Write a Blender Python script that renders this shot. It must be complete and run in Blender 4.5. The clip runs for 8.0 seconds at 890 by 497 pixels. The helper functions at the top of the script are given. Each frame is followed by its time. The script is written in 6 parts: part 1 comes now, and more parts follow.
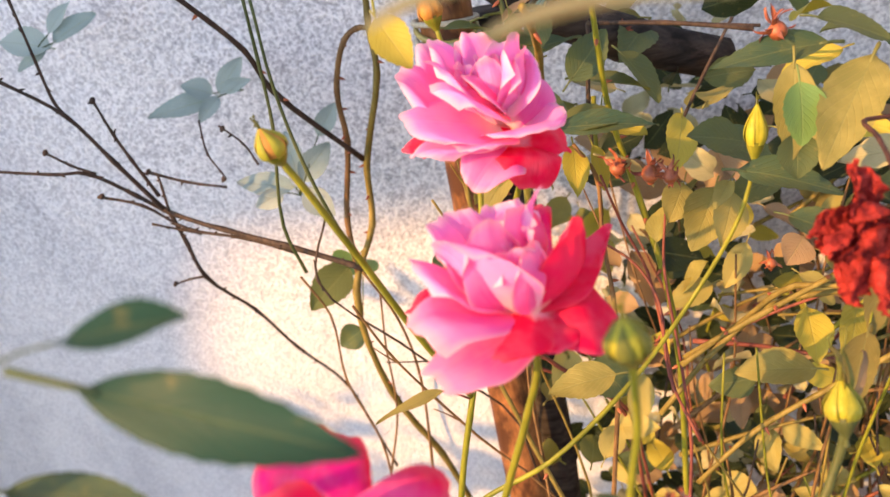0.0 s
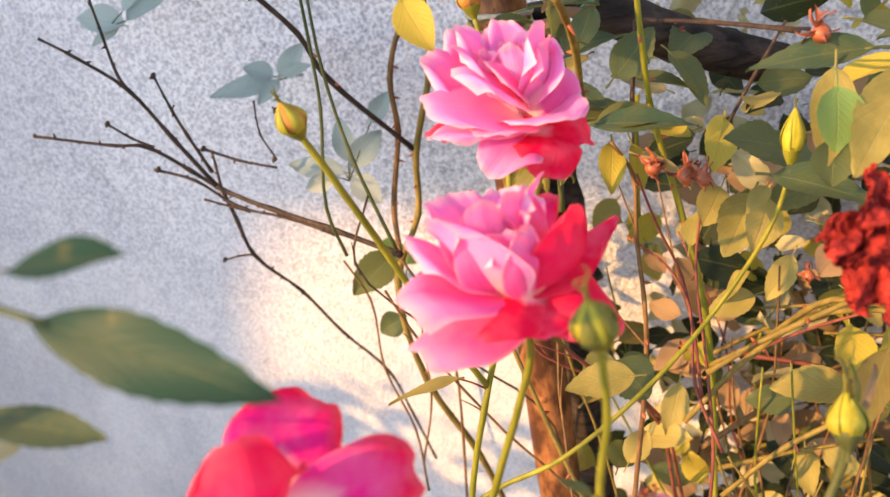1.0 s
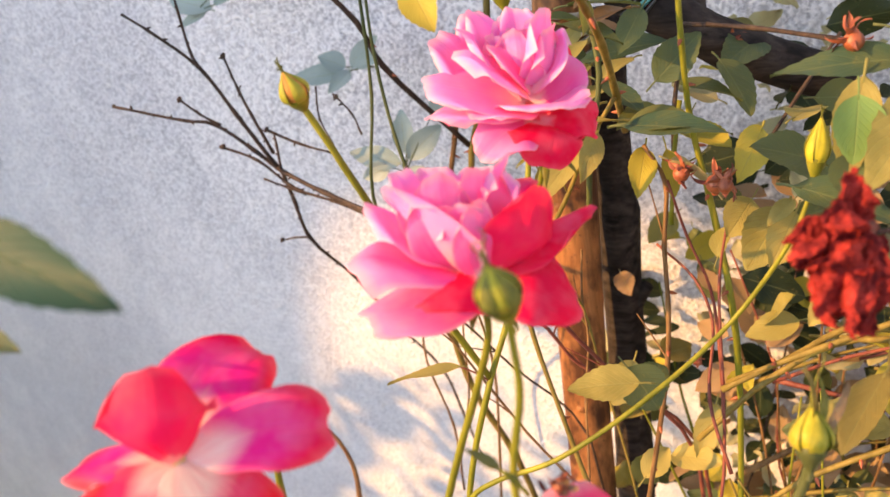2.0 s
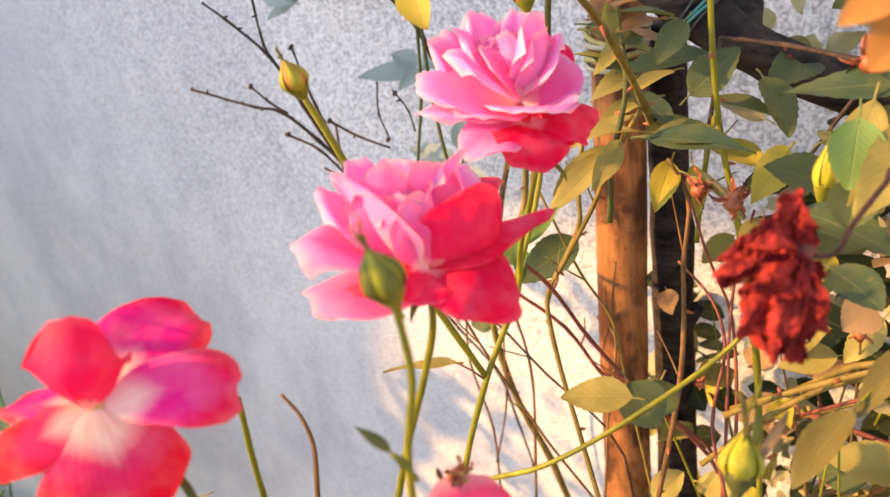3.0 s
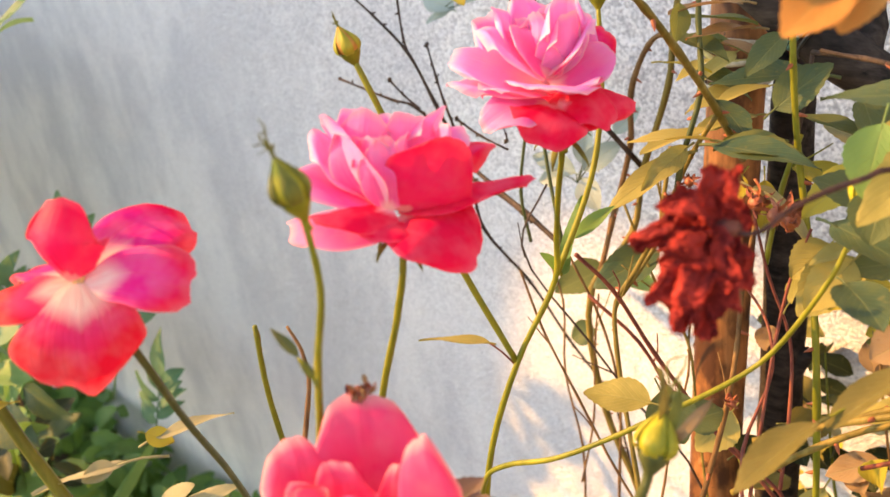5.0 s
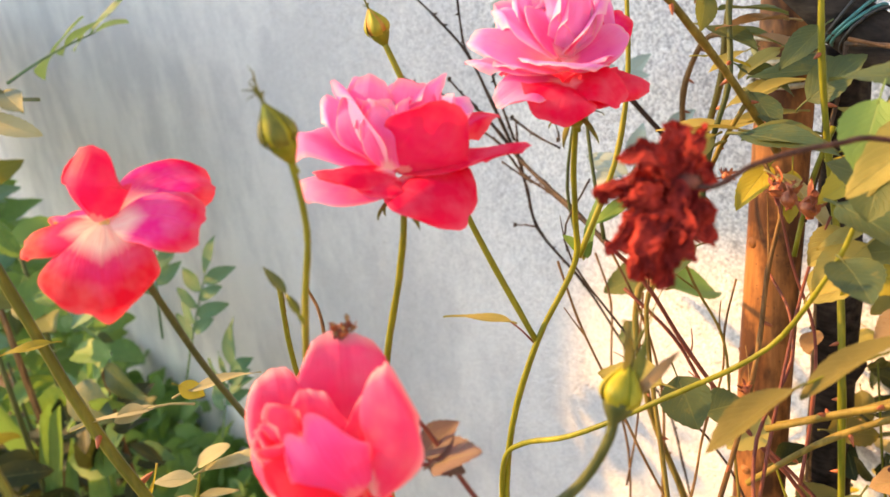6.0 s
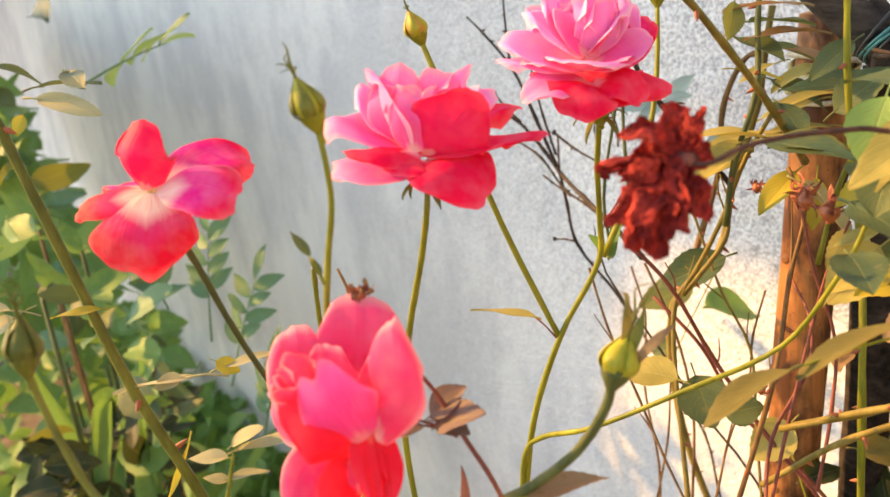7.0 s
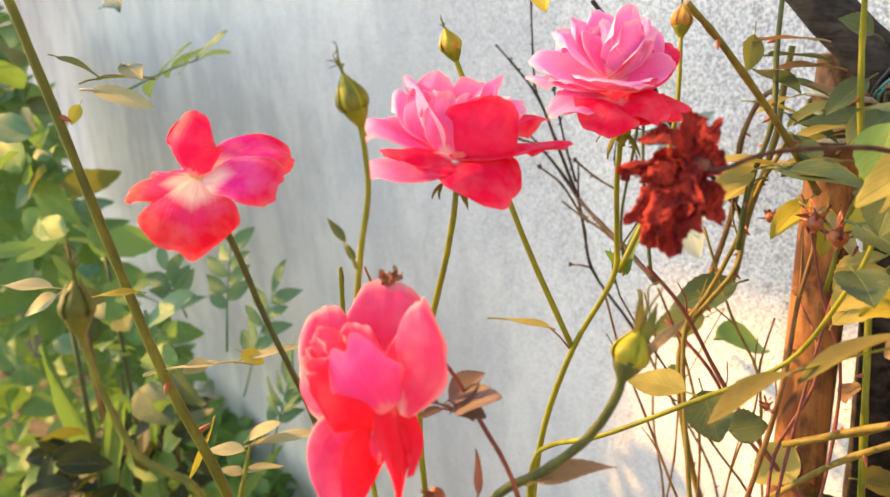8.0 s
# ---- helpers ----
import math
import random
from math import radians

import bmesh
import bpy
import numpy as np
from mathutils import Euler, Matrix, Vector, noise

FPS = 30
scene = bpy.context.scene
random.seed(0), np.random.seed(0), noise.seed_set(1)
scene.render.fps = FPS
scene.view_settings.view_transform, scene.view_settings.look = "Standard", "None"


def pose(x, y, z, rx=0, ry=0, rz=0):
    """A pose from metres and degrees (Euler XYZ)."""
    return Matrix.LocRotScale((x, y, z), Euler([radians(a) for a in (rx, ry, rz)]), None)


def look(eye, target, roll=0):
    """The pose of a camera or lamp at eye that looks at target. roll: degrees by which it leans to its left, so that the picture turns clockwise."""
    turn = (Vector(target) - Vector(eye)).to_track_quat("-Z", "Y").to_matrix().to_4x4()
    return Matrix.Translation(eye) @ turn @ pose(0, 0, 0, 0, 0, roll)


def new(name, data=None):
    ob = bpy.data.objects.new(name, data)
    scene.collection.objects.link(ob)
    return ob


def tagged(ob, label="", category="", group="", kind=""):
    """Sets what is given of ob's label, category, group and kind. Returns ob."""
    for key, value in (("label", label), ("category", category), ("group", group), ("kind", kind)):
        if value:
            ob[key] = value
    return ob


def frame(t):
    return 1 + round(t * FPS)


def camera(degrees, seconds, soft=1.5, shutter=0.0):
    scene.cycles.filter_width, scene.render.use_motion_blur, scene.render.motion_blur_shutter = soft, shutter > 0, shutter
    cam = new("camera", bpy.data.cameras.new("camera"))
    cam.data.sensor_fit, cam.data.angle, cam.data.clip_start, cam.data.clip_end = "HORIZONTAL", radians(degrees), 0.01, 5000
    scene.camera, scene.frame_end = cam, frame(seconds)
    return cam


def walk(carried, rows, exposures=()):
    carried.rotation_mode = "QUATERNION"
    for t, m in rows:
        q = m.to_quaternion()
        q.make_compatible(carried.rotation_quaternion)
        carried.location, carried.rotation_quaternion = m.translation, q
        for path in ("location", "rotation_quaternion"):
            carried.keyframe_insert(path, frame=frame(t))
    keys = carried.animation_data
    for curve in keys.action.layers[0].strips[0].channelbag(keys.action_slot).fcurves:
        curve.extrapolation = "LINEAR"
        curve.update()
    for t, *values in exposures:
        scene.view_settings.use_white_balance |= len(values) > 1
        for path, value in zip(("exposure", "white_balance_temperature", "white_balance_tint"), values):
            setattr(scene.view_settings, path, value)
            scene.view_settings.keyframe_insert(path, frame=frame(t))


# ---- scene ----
cam = camera(55.43, 8.0)
PATH = [
    (0, (0.00799, 0.03107, 1.01894), (-0.16265, 0.85658, 0.48095), -13.014),
    (0.5, (0.02343, 0.03235, 1.01099), (-0.19339, 0.85250, 0.48152), -12.940),
    (1, (0.03419, 0.02886, 1.00845), (-0.22072, 0.84368, 0.48779), -12.160),
    (1.5, (0.05510, 0.02759, 0.99908), (-0.25363, 0.83456, 0.49560), -11.526),
    (3, (0.14258, 0.04918, 0.97850), (-0.35307, 0.78627, 0.51912), -10.054),
    (3.5, (0.16171, 0.05166, 0.97615), (-0.38015, 0.76185, 0.52668), -9.441),
    (4, (0.17594, 0.05976, 0.96689), (-0.40606, 0.74683, 0.53190), -8.271),
    (4.5, (0.20162, 0.06837, 0.95501), (-0.43588, 0.72061, 0.54491), -8.190),
    (6, (0.26932, 0.08660, 0.92395), (-0.49390, 0.62742, 0.57038), -8.308),
    (6.5, (0.28819, 0.08664, 0.91204), (-0.50226, 0.60290, 0.58238), -8.253),
    (7, (0.29890, 0.08137, 0.90835), (-0.50933, 0.58121, 0.59703), -7.189),
    (7.5, (0.30923, 0.07354, 0.90625), (-0.51225, 0.56243, 0.61273), -5.922),
    (8, (0.31682, 0.06203, 0.89887), (-0.50803, 0.55859, 0.62859), -4.320),
]
walk(cam, [(t, look(eye, target, roll)) for t, eye, target, roll in PATH], exposures=[(0.0, 2.02, 6150, 13), (2.0, 2.06, 6350, 13), (4.5, 2.20, 6850, 10), (8.0, 2.28, 7050, 4)])

# ---- daylight: low warm sun from behind the camera, blue sky ----
SUN_FROM = Vector((-0.709, -0.497, 0.5))
world = bpy.data.worlds.new("sky")
scene.world = world
world.use_nodes = True
wn = world.node_tree
sky = wn.nodes.new("ShaderNodeTexSky")
sky.sky_type, sky.sun_disc = "NISHITA", False
sky.sun_elevation, sky.sun_rotation = radians(30), radians(235)
wn.nodes["Background"].inputs["Strength"].default_value = 0.092
wn.links.new(sky.outputs["Color"], wn.nodes["Background"].inputs["Color"])
sun_data = bpy.data.lights.new("sun", "SUN")
sun_data.energy, sun_data.angle, sun_data.color = 2.3, radians(0.8), (1.0, 0.52, 0.16)
sun = new("sun", sun_data)
sun.matrix_world = look(SUN_FROM * 6, (0, 0, 0))


# the phone's small lens: near leaves and the far shrub fall out of focus
cam.data.dof.use_dof, cam.data.dof.focus_distance, cam.data.dof.aperture_fstop = True, 0.50, 11.0
# ---- materials ----
class Nodes:
    def __init__(self, name):
        self.mat = bpy.data.materials.new(name)
        self.mat.use_nodes = True
        self.tree = self.mat.node_tree
        self.bsdf = self.tree.nodes["Principled BSDF"]
        self.out = self.tree.nodes["Material Output"]

    def add(self, kind, **inputs):
        node = self.tree.nodes.new("ShaderNode" + kind)
        for key, value in inputs.items():
            self.set(node, key.replace("_", " "), value)
        return node

    def set(self, node, key, value):
        socket = node.inputs[key]
        if isinstance(value, bpy.types.NodeSocket):
            self.tree.links.new(value, socket)
        else:
            socket.default_value = (*value, 1.0) if isinstance(value, tuple) and socket.type == "RGBA" and len(value) == 3 else value

    def ramp(self, fac, stops):
        node = self.tree.nodes.new("ShaderNodeValToRGB")
        while len(node.color_ramp.elements) < len(stops):
            node.color_ramp.elements.new(0.5)
        for e, (at_, color) in zip(node.color_ramp.elements, stops):
            e.position, e.color = at_, (*color, 1.0)
        self.tree.links.new(fac, node.inputs["Fac"])
        return node.outputs["Color"]

    def noise(self, coords, scale, detail=4.0, rough=0.6):
        node = self.add("TexNoise", Scale=scale, Detail=detail, Roughness=rough)
        self.tree.links.new(coords, node.inputs["Vector"])
        return node.outputs["Fac"]

    def coords(self, which="Object", stretch=None):
        out = self.add("TexCoord").outputs[which]
        if stretch:
            m = self.tree.nodes.new("ShaderNodeMapping")
            m.inputs["Scale"].default_value = stretch
            self.tree.links.new(out, m.inputs["Vector"])
            out = m.outputs["Vector"]
        return out

    def mix(self, fac, a, b, mode="MIX"):
        node = self.tree.nodes.new("ShaderNodeMix")
        node.data_type, node.blend_type = "RGBA", mode
        for socket, value in ((node.inputs[0], fac), (node.inputs[6], a), (node.inputs[7], b)):
            if isinstance(value, bpy.types.NodeSocket):
                self.tree.links.new(value, socket)
            else:
                socket.default_value = value if isinstance(value, float) else (*value, 1.0)
        return node.outputs[2]

    def bump(self, height, strength, distance):
        node = self.add("Bump", Strength=strength, Distance=distance)
        self.tree.links.new(height, node.inputs["Height"])
        return node.outputs["Normal"]

    def random(self):
        return self.tree.nodes.new("ShaderNodeObjectInfo").outputs["Random"]

    def finish(self, color, rough=0.6, normal=None, thin=None, thin_share=0.4, **more):
        """thin: the colour of light that passes through a leaf or petal."""
        self.set(self.bsdf, "Base Color", color)
        self.set(self.bsdf, "Roughness", rough)
        for key, value in more.items():
            self.set(self.bsdf, key.replace("_", " "), value)
        if normal is not None:
            self.set(self.bsdf, "Normal", normal)
        if thin is not None:
            t = self.add("BsdfTranslucent", Color=thin)
            if normal is not None:
                self.set(t, "Normal", normal)
            m = self.tree.nodes.new("ShaderNodeMixShader")
            m.inputs[0].default_value = thin_share
            self.tree.links.new(self.bsdf.outputs[0], m.inputs[1])
            self.tree.links.new(t.outputs[0], m.inputs[2])
            self.tree.links.new(m.outputs[0], self.out.inputs["Surface"])
        return self.mat


def petal_material(name, heart, body, rim, glow, reach=0.34, keep=0.55, out=0.8, hold=0.02, edge=0.12):
    """Petal: pale at the claw, deep in the body, fine veins along its length."""
    n = Nodes(name)
    uv = n.coords("UV")
    sep = n.add("SeparateXYZ", Vector=uv)
    veins = n.noise(n.coords("UV", (26, 1.6, 1)), 1.0, 3.0)
    # the pale heart runs out along the veins
    along = n.add("Math", Value=veins)
    along.operation = "MULTIPLY_ADD"
    along.inputs[1].default_value = -0.2
    # the pale claw reaches farthest up the middle of the petal
    off = n.add("Math", Value=sep.outputs["X"])
    off.operation = "SUBTRACT"
    off.inputs[1].default_value = 0.5
    wide = n.add("Math", Value=off.outputs[0])
    wide.operation = "ABSOLUTE"
    rise = n.add("Math", Value=wide.outputs[0])
    rise.operation = "MULTIPLY_ADD"
    rise.inputs[1].default_value = 0.5
    n.tree.links.new(sep.outputs["Y"], rise.inputs[2])
    n.tree.links.new(rise.outputs[0], along.inputs[2])
    color = n.ramp(along.outputs[0], [(0.0, heart), (hold, heart), (reach - 0.18, body), (keep, body), (out, rim)])
    color = n.mix(n.ramp(veins, [(0.35, (0, 0, 0)), (0.7, (0.34, 0.34, 0.34))]), color, rim)
    blotch = n.noise(n.coords("Object"), 90.0, 2.0)
    color = n.mix(n.ramp(blotch, [(0.4, (0, 0, 0)), (0.75, (0.14, 0.14, 0.14))]), color, heart)
    # the thin margin is paler, with the light it catches put into the colour
    across = n.add("Math", Value=wide.outputs[0])
    across.operation = "MULTIPLY"
    across.inputs[1].default_value = 2.0
    margin = n.add("Math", Value=across.outputs[0])
    margin.operation = "MAXIMUM"
    n.tree.links.new(sep.outputs["Y"], margin.inputs[1])
    color = n.mix(n.ramp(margin.outputs[0], [(0.90, (0, 0, 0)), (0.985, (edge, edge, edge))]), color, heart)
    thin = n.mix(0.25, glow, color)
    return n.finish(color, 0.55, n.bump(veins, 0.55, 0.0007), thin, 0.38, Specular_IOR_Level=0.10)


def leaf_material(name, dark, light, glow, worn=(0.35, 0.28, 0.08)):
    n = Nodes(name)
    uv = n.coords("UV")
    sep = n.add("SeparateXYZ", Vector=uv)
    across = n.add("Math", Value=sep.outputs["X"])
    across.operation = "SUBTRACT"
    across.inputs[1].default_value = 0.5
    away = n.add("Math", Value=across.outputs[0])
    away.operation = "ABSOLUTE"
    rib = n.ramp(away.outputs[0], [(0.0, (1, 1, 1)), (0.035, (0, 0, 0))])
    # side veins run out and forward from the rib
    lean = n.add("Math", Value=away.outputs[0])
    lean.operation = "MULTIPLY_ADD"
    lean.inputs[1].default_value = -0.8
    n.tree.links.new(sep.outputs["Y"], lean.inputs[2])
    saw = n.add("Math", Value=lean.outputs[0])
    saw.operation = "MULTIPLY"
    saw.inputs[1].default_value = 9.0
    frac = n.add("Math", Value=saw.outputs[0])
    frac.operation = "FRACT"
    vein = n.ramp(frac.outputs[0], [(0.0, (1, 1, 1)), (0.1, (0, 0, 0)), (0.9, (0, 0, 0)), (1.0, (1, 1, 1))])
    spots = n.noise(n.coords("Object"), 70.0, 4.0)
    color = n.mix(n.random(), dark, light)
    color = n.mix(n.ramp(spots, [(0.42, (0, 0, 0)), (0.7, (0.6, 0.6, 0.6))]), color, light)
    color = n.mix(n.ramp(n.noise(n.coords("Object"), 210.0, 3.0), [(0.62, (0, 0, 0)), (0.74, (0.3, 0.3, 0.3))]), color, worn)
    color = n.mix(n.mix(0.28, (0, 0, 0), vein), color, light)
    color = n.mix(n.mix(0.32, (0, 0, 0), rib), color, (0.26, 0.28, 0.10))
    relief = n.mix(0.5, vein, rib)
    return n.finish(color, 0.52, n.bump(relief, 0.5, -0.0008), n.mix(0.4, glow, color), 0.28, Specular_IOR_Level=0.22)


def bark_material(name, dark, light, rough=0.65, scale=160.0, stretch=(1, 1, 0.2)):
    n = Nodes(name)
    c = n.coords("Object", stretch)
    grain = n.noise(c, scale, 5.0, 0.65)
    patch = n.noise(n.coords("Object"), 38.0, 3.0)
    color = n.mix(n.ramp(grain, [(0.35, (0, 0, 0)), (0.65, (1, 1, 1))]), dark, light)
    color = n.mix(n.ramp(patch, [(0.4, (0, 0, 0)), (0.65, (0.6, 0.6, 0.6))]), color, dark)
    return n.finish(color, rough, n.bump(grain, 0.5, 0.0008), Specular_IOR_Level=0.2)


def wall_material():
    n = Nodes("rough_plaster")
    c = n.coords("Object")
    grit = n.noise(c, 290.0, 2.0, 0.55)
    lumps = n.noise(c, 48.0, 4.0, 0.6)
    smooth = n.noise(n.coords("Object", (1.0, 1.0, 0.7)), 2.2, 3.0)
    place = n.add("SeparateXYZ", Vector=c)
    coarse = n.add("MapRange", Value=place.outputs["X"])
    for key, value in (("From Min", -1.15), ("From Max", -0.45), ("To Min", 0.1), ("To Max", 1.0)):
        coarse.inputs[key].default_value = value
    higher = n.add("MapRange", Value=place.outputs["Z"])
    for key, value in (("From Min", 0.25), ("From Max", 0.62), ("To Min", 0.25), ("To Max", 1.0)):
        higher.inputs[key].default_value = value
    both = n.add("Math", Value=coarse.outputs[0])
    both.operation = "MULTIPLY"
    n.tree.links.new(higher.outputs[0], both.inputs[1])
    coarse = both.outputs[0]
    streak = n.noise(n.coords("Object", (7.0, 7.0, 0.7)), 1.0, 4.0, 0.55)
    stain = n.noise(n.coords("Object", (2.2, 2.2, 1.3)), 1.9, 7.0, 0.68)
    pits = n.noise(n.coords("Object", (1.0, 1.0, 1.3)), 62.0, 6.0, 0.7)
    color = n.ramp(streak, [(0.30, (0.785, 0.79, 0.805)), (0.5, (0.82, 0.825, 0.835)), (0.68, (0.855, 0.855, 0.86))])
    color = n.mix(n.ramp(stain, [(0.44, (0, 0, 0)), (0.60, (0.62, 0.62, 0.62))]), color, (0.50, 0.515, 0.56))
    # scuffed bands where the skin has worn off and the grey body shows as specks
    worn = n.mix(1.0, n.ramp(smooth, [(0.40, (0.12, 0.12, 0.12)), (0.6, (1, 1, 1))]), n.ramp(pits, [(0.53, (0, 0, 0)), (0.62, (0.8, 0.8, 0.8))]), "MULTIPLY")
    color = n.mix(n.mix(coarse, (0.1, 0.1, 0.1), worn), color, (0.40, 0.41, 0.45))
    # dark lows and bright tops: relief shading put into the grain's colour
    grain = n.ramp(grit, [(0.36, (0.13, 0.135, 0.17)), (0.49, (0.58, 0.59, 0.62)), (0.60, (0.98, 0.98, 0.99))])
    color = n.mix(n.mix(coarse, (0.08, 0.08, 0.08), (0.47, 0.47, 0.47)), color, grain)
    height = n.mix(0.5, grit, lumps)
    return n.finish(color, 0.9, n.bump(height, 1.0, 0.005))


def soil_material():
    n = Nodes("dry_soil")
    c = n.coords("Object")
    a, b = n.noise(c, 9.0, 6.0), n.noise(c, 70.0, 6.0)
    color = n.mix(n.ramp(a, [(0.35, (0, 0, 0)), (0.7, (1, 1, 1))]), (0.09, 0.065, 0.045), (0.22, 0.17, 0.12))
    return n.finish(color, 0.95, n.bump(b, 0.9, 0.01), Specular_IOR_Level=0.2)


def post_material():
    n = Nodes("weathered_post")
    fibre = n.noise(n.coords("Object", (1, 1, 0.06)), 260.0, 5.0)
    patch = n.noise(n.coords("Object", (1, 1, 0.5)), 34.0, 4.0)
    color = n.mix(n.ramp(fibre, [(0.3, (0, 0, 0)), (0.7, (1, 1, 1))]), (0.22, 0.092, 0.030), (0.42, 0.18, 0.060))
    color = n.mix(n.ramp(patch, [(0.42, (0, 0, 0)), (0.58, (0.9, 0.9, 0.9))]), color, (0.045, 0.018, 0.010))
    dots = n.noise(n.coords("Object"), 330.0, 1.0)
    color = n.mix(n.ramp(dots, [(0.70, (0, 0, 0)), (0.76, (0.8, 0.8, 0.8))]), color, (0.05, 0.03, 0.02))
    return n.finish(color, 0.55, n.bump(fibre, 0.15, 0.0005), Specular_IOR_Level=0.2)


def dead_petal_material():
    n = Nodes("withered_petal")
    c = n.coords("Object")
    a, b = n.noise(c, 120.0, 5.0), n.noise(c, 420.0, 4.0)
    color = n.mix(n.ramp(a, [(0.35, (0, 0, 0)), (0.65, (1, 1, 1))]), (0.09, 0.005, 0.007), (0.50, 0.048, 0.034))
    return n.finish(color, 0.6, n.bump(b, 1.0, 0.0022), (0.42, 0.02, 0.010), 0.10, Specular_IOR_Level=0.15)


def plain(name, color, rough=0.5, scale=200.0, vary=0.4, **more):
    n = Nodes(name)
    a = n.noise(n.coords("Object"), scale, 4.0)
    deep = tuple(v * (1 - vary) for v in color)
    c = n.mix(n.ramp(a, [(0.35, (0, 0, 0)), (0.65, (1, 1, 1))]), deep, color)
    return n.finish(c, rough, n.bump(a, 0.25, 0.0005), **more)


# deep red for petals on the shaded side: their shade is in the colour
PINK = petal_material("pink_petal", (0.95, 0.62, 0.74), (0.88, 0.008, 0.085), (0.88, 0.006, 0.08), (0.98, 0.002, 0.006))
PALE_PINK = petal_material("pale_pink_petal", (0.97, 0.82, 0.72), (0.96, 0.36, 0.76), (0.96, 0.34, 0.78), (0.98, 0.05, 0.26), 0.56, edge=0.55)
# lighter colour for sunlit petals, with highlights put into the pale rim
CORAL_PINK = petal_material("coral_pink_petal", (0.95, 0.72, 0.62), (0.94, 0.12, 0.46), (0.97, 0.30, 0.66), (0.98, 0.012, 0.05), edge=0.45)
MAGENTA = petal_material("magenta_petal", (0.97, 0.88, 0.78), (0.90, 0.026, 0.36), (0.88, 0.009, 0.085), (0.98, 0.006, 0.03), 0.60, 0.66, 0.92, 0.20)
WARM_CORAL = petal_material("warm_coral_petal", (0.96, 0.74, 0.66), (0.92, 0.042, 0.17), (0.95, 0.10, 0.26), (0.98, 0.008, 0.03), edge=0.5)
CRIMSON = petal_material("crimson_petal", (0.97, 0.86, 0.72), (0.90, 0.05, 0.20), (0.86, 0.008, 0.035), (0.98, 0.004, 0.01), 0.58, 0.50, 0.74, 0.20)
RED_BACK = petal_material("red_petal_back", (0.92, 0.45, 0.42), (0.87, 0.020, 0.15), (0.87, 0.014, 0.10), (0.98, 0.005, 0.04), 0.24)
SCARLET = petal_material("scarlet_petal", (0.88, 0.20, 0.16), (0.88, 0.018, 0.055), (0.88, 0.03, 0.09), (0.98, 0.004, 0.01), 0.26)
ROSE_BACK = petal_material("rose_petal_back", (0.94, 0.30, 0.32), (0.90, 0.06, 0.30), (0.95, 0.18, 0.50), (0.98, 0.008, 0.05), 0.30, 0.6, 0.95, edge=0.4)
DEAD = dead_petal_material()
LEAF = leaf_material("rose_leaf", (0.04, 0.09, 0.058), (0.135, 0.155, 0.05), (0.34, 0.33, 0.02))
LEAF_PALE = leaf_material("pale_leaf", (0.22, 0.21, 0.058), (0.44, 0.375, 0.11), (0.54, 0.45, 0.045))
LEAF_OLIVE = leaf_material("olive_leaf", (0.12, 0.11, 0.03), (0.22, 0.185, 0.055), (0.36, 0.28, 0.03))
LEAF_FAR = leaf_material("green_shrub_leaf", (0.075, 0.165, 0.06), (0.20, 0.33, 0.095), (0.30, 0.50, 0.05))
LEAF_NEAR = leaf_material("deep_green_leaf", (0.013, 0.052, 0.036), (0.022, 0.070, 0.042), (0.04, 0.11, 0.035))
LEAF_TEAL = leaf_material("pale_teal_leaf", (0.28, 0.36, 0.33), (0.38, 0.45, 0.41), (0.30, 0.38, 0.28))
LEAF_SOFT = leaf_material("soft_green_leaf", (0.07, 0.17, 0.10), (0.16, 0.27, 0.15), (0.22, 0.38, 0.08))
LEAF_BEIGE = leaf_material("beige_leaf", (0.33, 0.31, 0.16), (0.48, 0.45, 0.25), (0.45, 0.42, 0.15))
LEAF_DRY = leaf_material("dry_leaf", (0.20, 0.13, 0.07), (0.36, 0.25, 0.13), (0.5, 0.22, 0.05), (0.1, 0.05, 0.03))
LEAF_ORANGE = leaf_material("orange_leaf", (0.38, 0.17, 0.04), (0.55, 0.27, 0.07), (0.7, 0.30, 0.05), (0.2, 0.08, 0.03))
LEAF_RED = leaf_material("young_red_leaf", (0.09, 0.05, 0.045), (0.17, 0.10, 0.08), (0.3, 0.08, 0.05))
LEAF_TAUPE = leaf_material("taupe_leaf", (0.12, 0.085, 0.075), (0.22, 0.165, 0.14), (0.24, 0.12, 0.08))
LEAF_YELLOW = leaf_material("yellowing_leaf", (0.31, 0.275, 0.038), (0.50, 0.43, 0.06), (0.58, 0.49, 0.02))
STEM = bark_material("green_stem", (0.12, 0.135, 0.012), (0.29, 0.28, 0.025), 0.4, 90.0)
STEM_OLIVE = bark_material("olive_stem", (0.075, 0.085, 0.012), (0.20, 0.20, 0.03), 0.45, 90.0)
SEPAL = bark_material("sepal_green", (0.07, 0.085, 0.018), (0.19, 0.19, 0.03), 0.5, 140.0)
# near-black leaf copy: the shade of the gaps is put into its colour
LEAF_SHADE_TONE = leaf_material("leaf_shade_tone", (0.012, 0.026, 0.016), (0.03, 0.042, 0.016), (0.08, 0.09, 0.01))
STEM_DARK = bark_material("dark_green_stem", (0.05, 0.07, 0.022), (0.12, 0.13, 0.04), 0.45, 110.0)
STEM_DRY = bark_material("dry_dark_stem", (0.045, 0.020, 0.016), (0.13, 0.055, 0.038), 0.6, 120.0)
STEM_RED = bark_material("red_stem", (0.12, 0.035, 0.03), (0.28, 0.09, 0.05), 0.5, 120.0)
CANE = bark_material("brown_cane", (0.10, 0.055, 0.022), (0.26, 0.15, 0.055), 0.6)
CANE_GREEN = bark_material("olive_cane", (0.13, 0.10, 0.02), (0.28, 0.21, 0.05), 0.5)
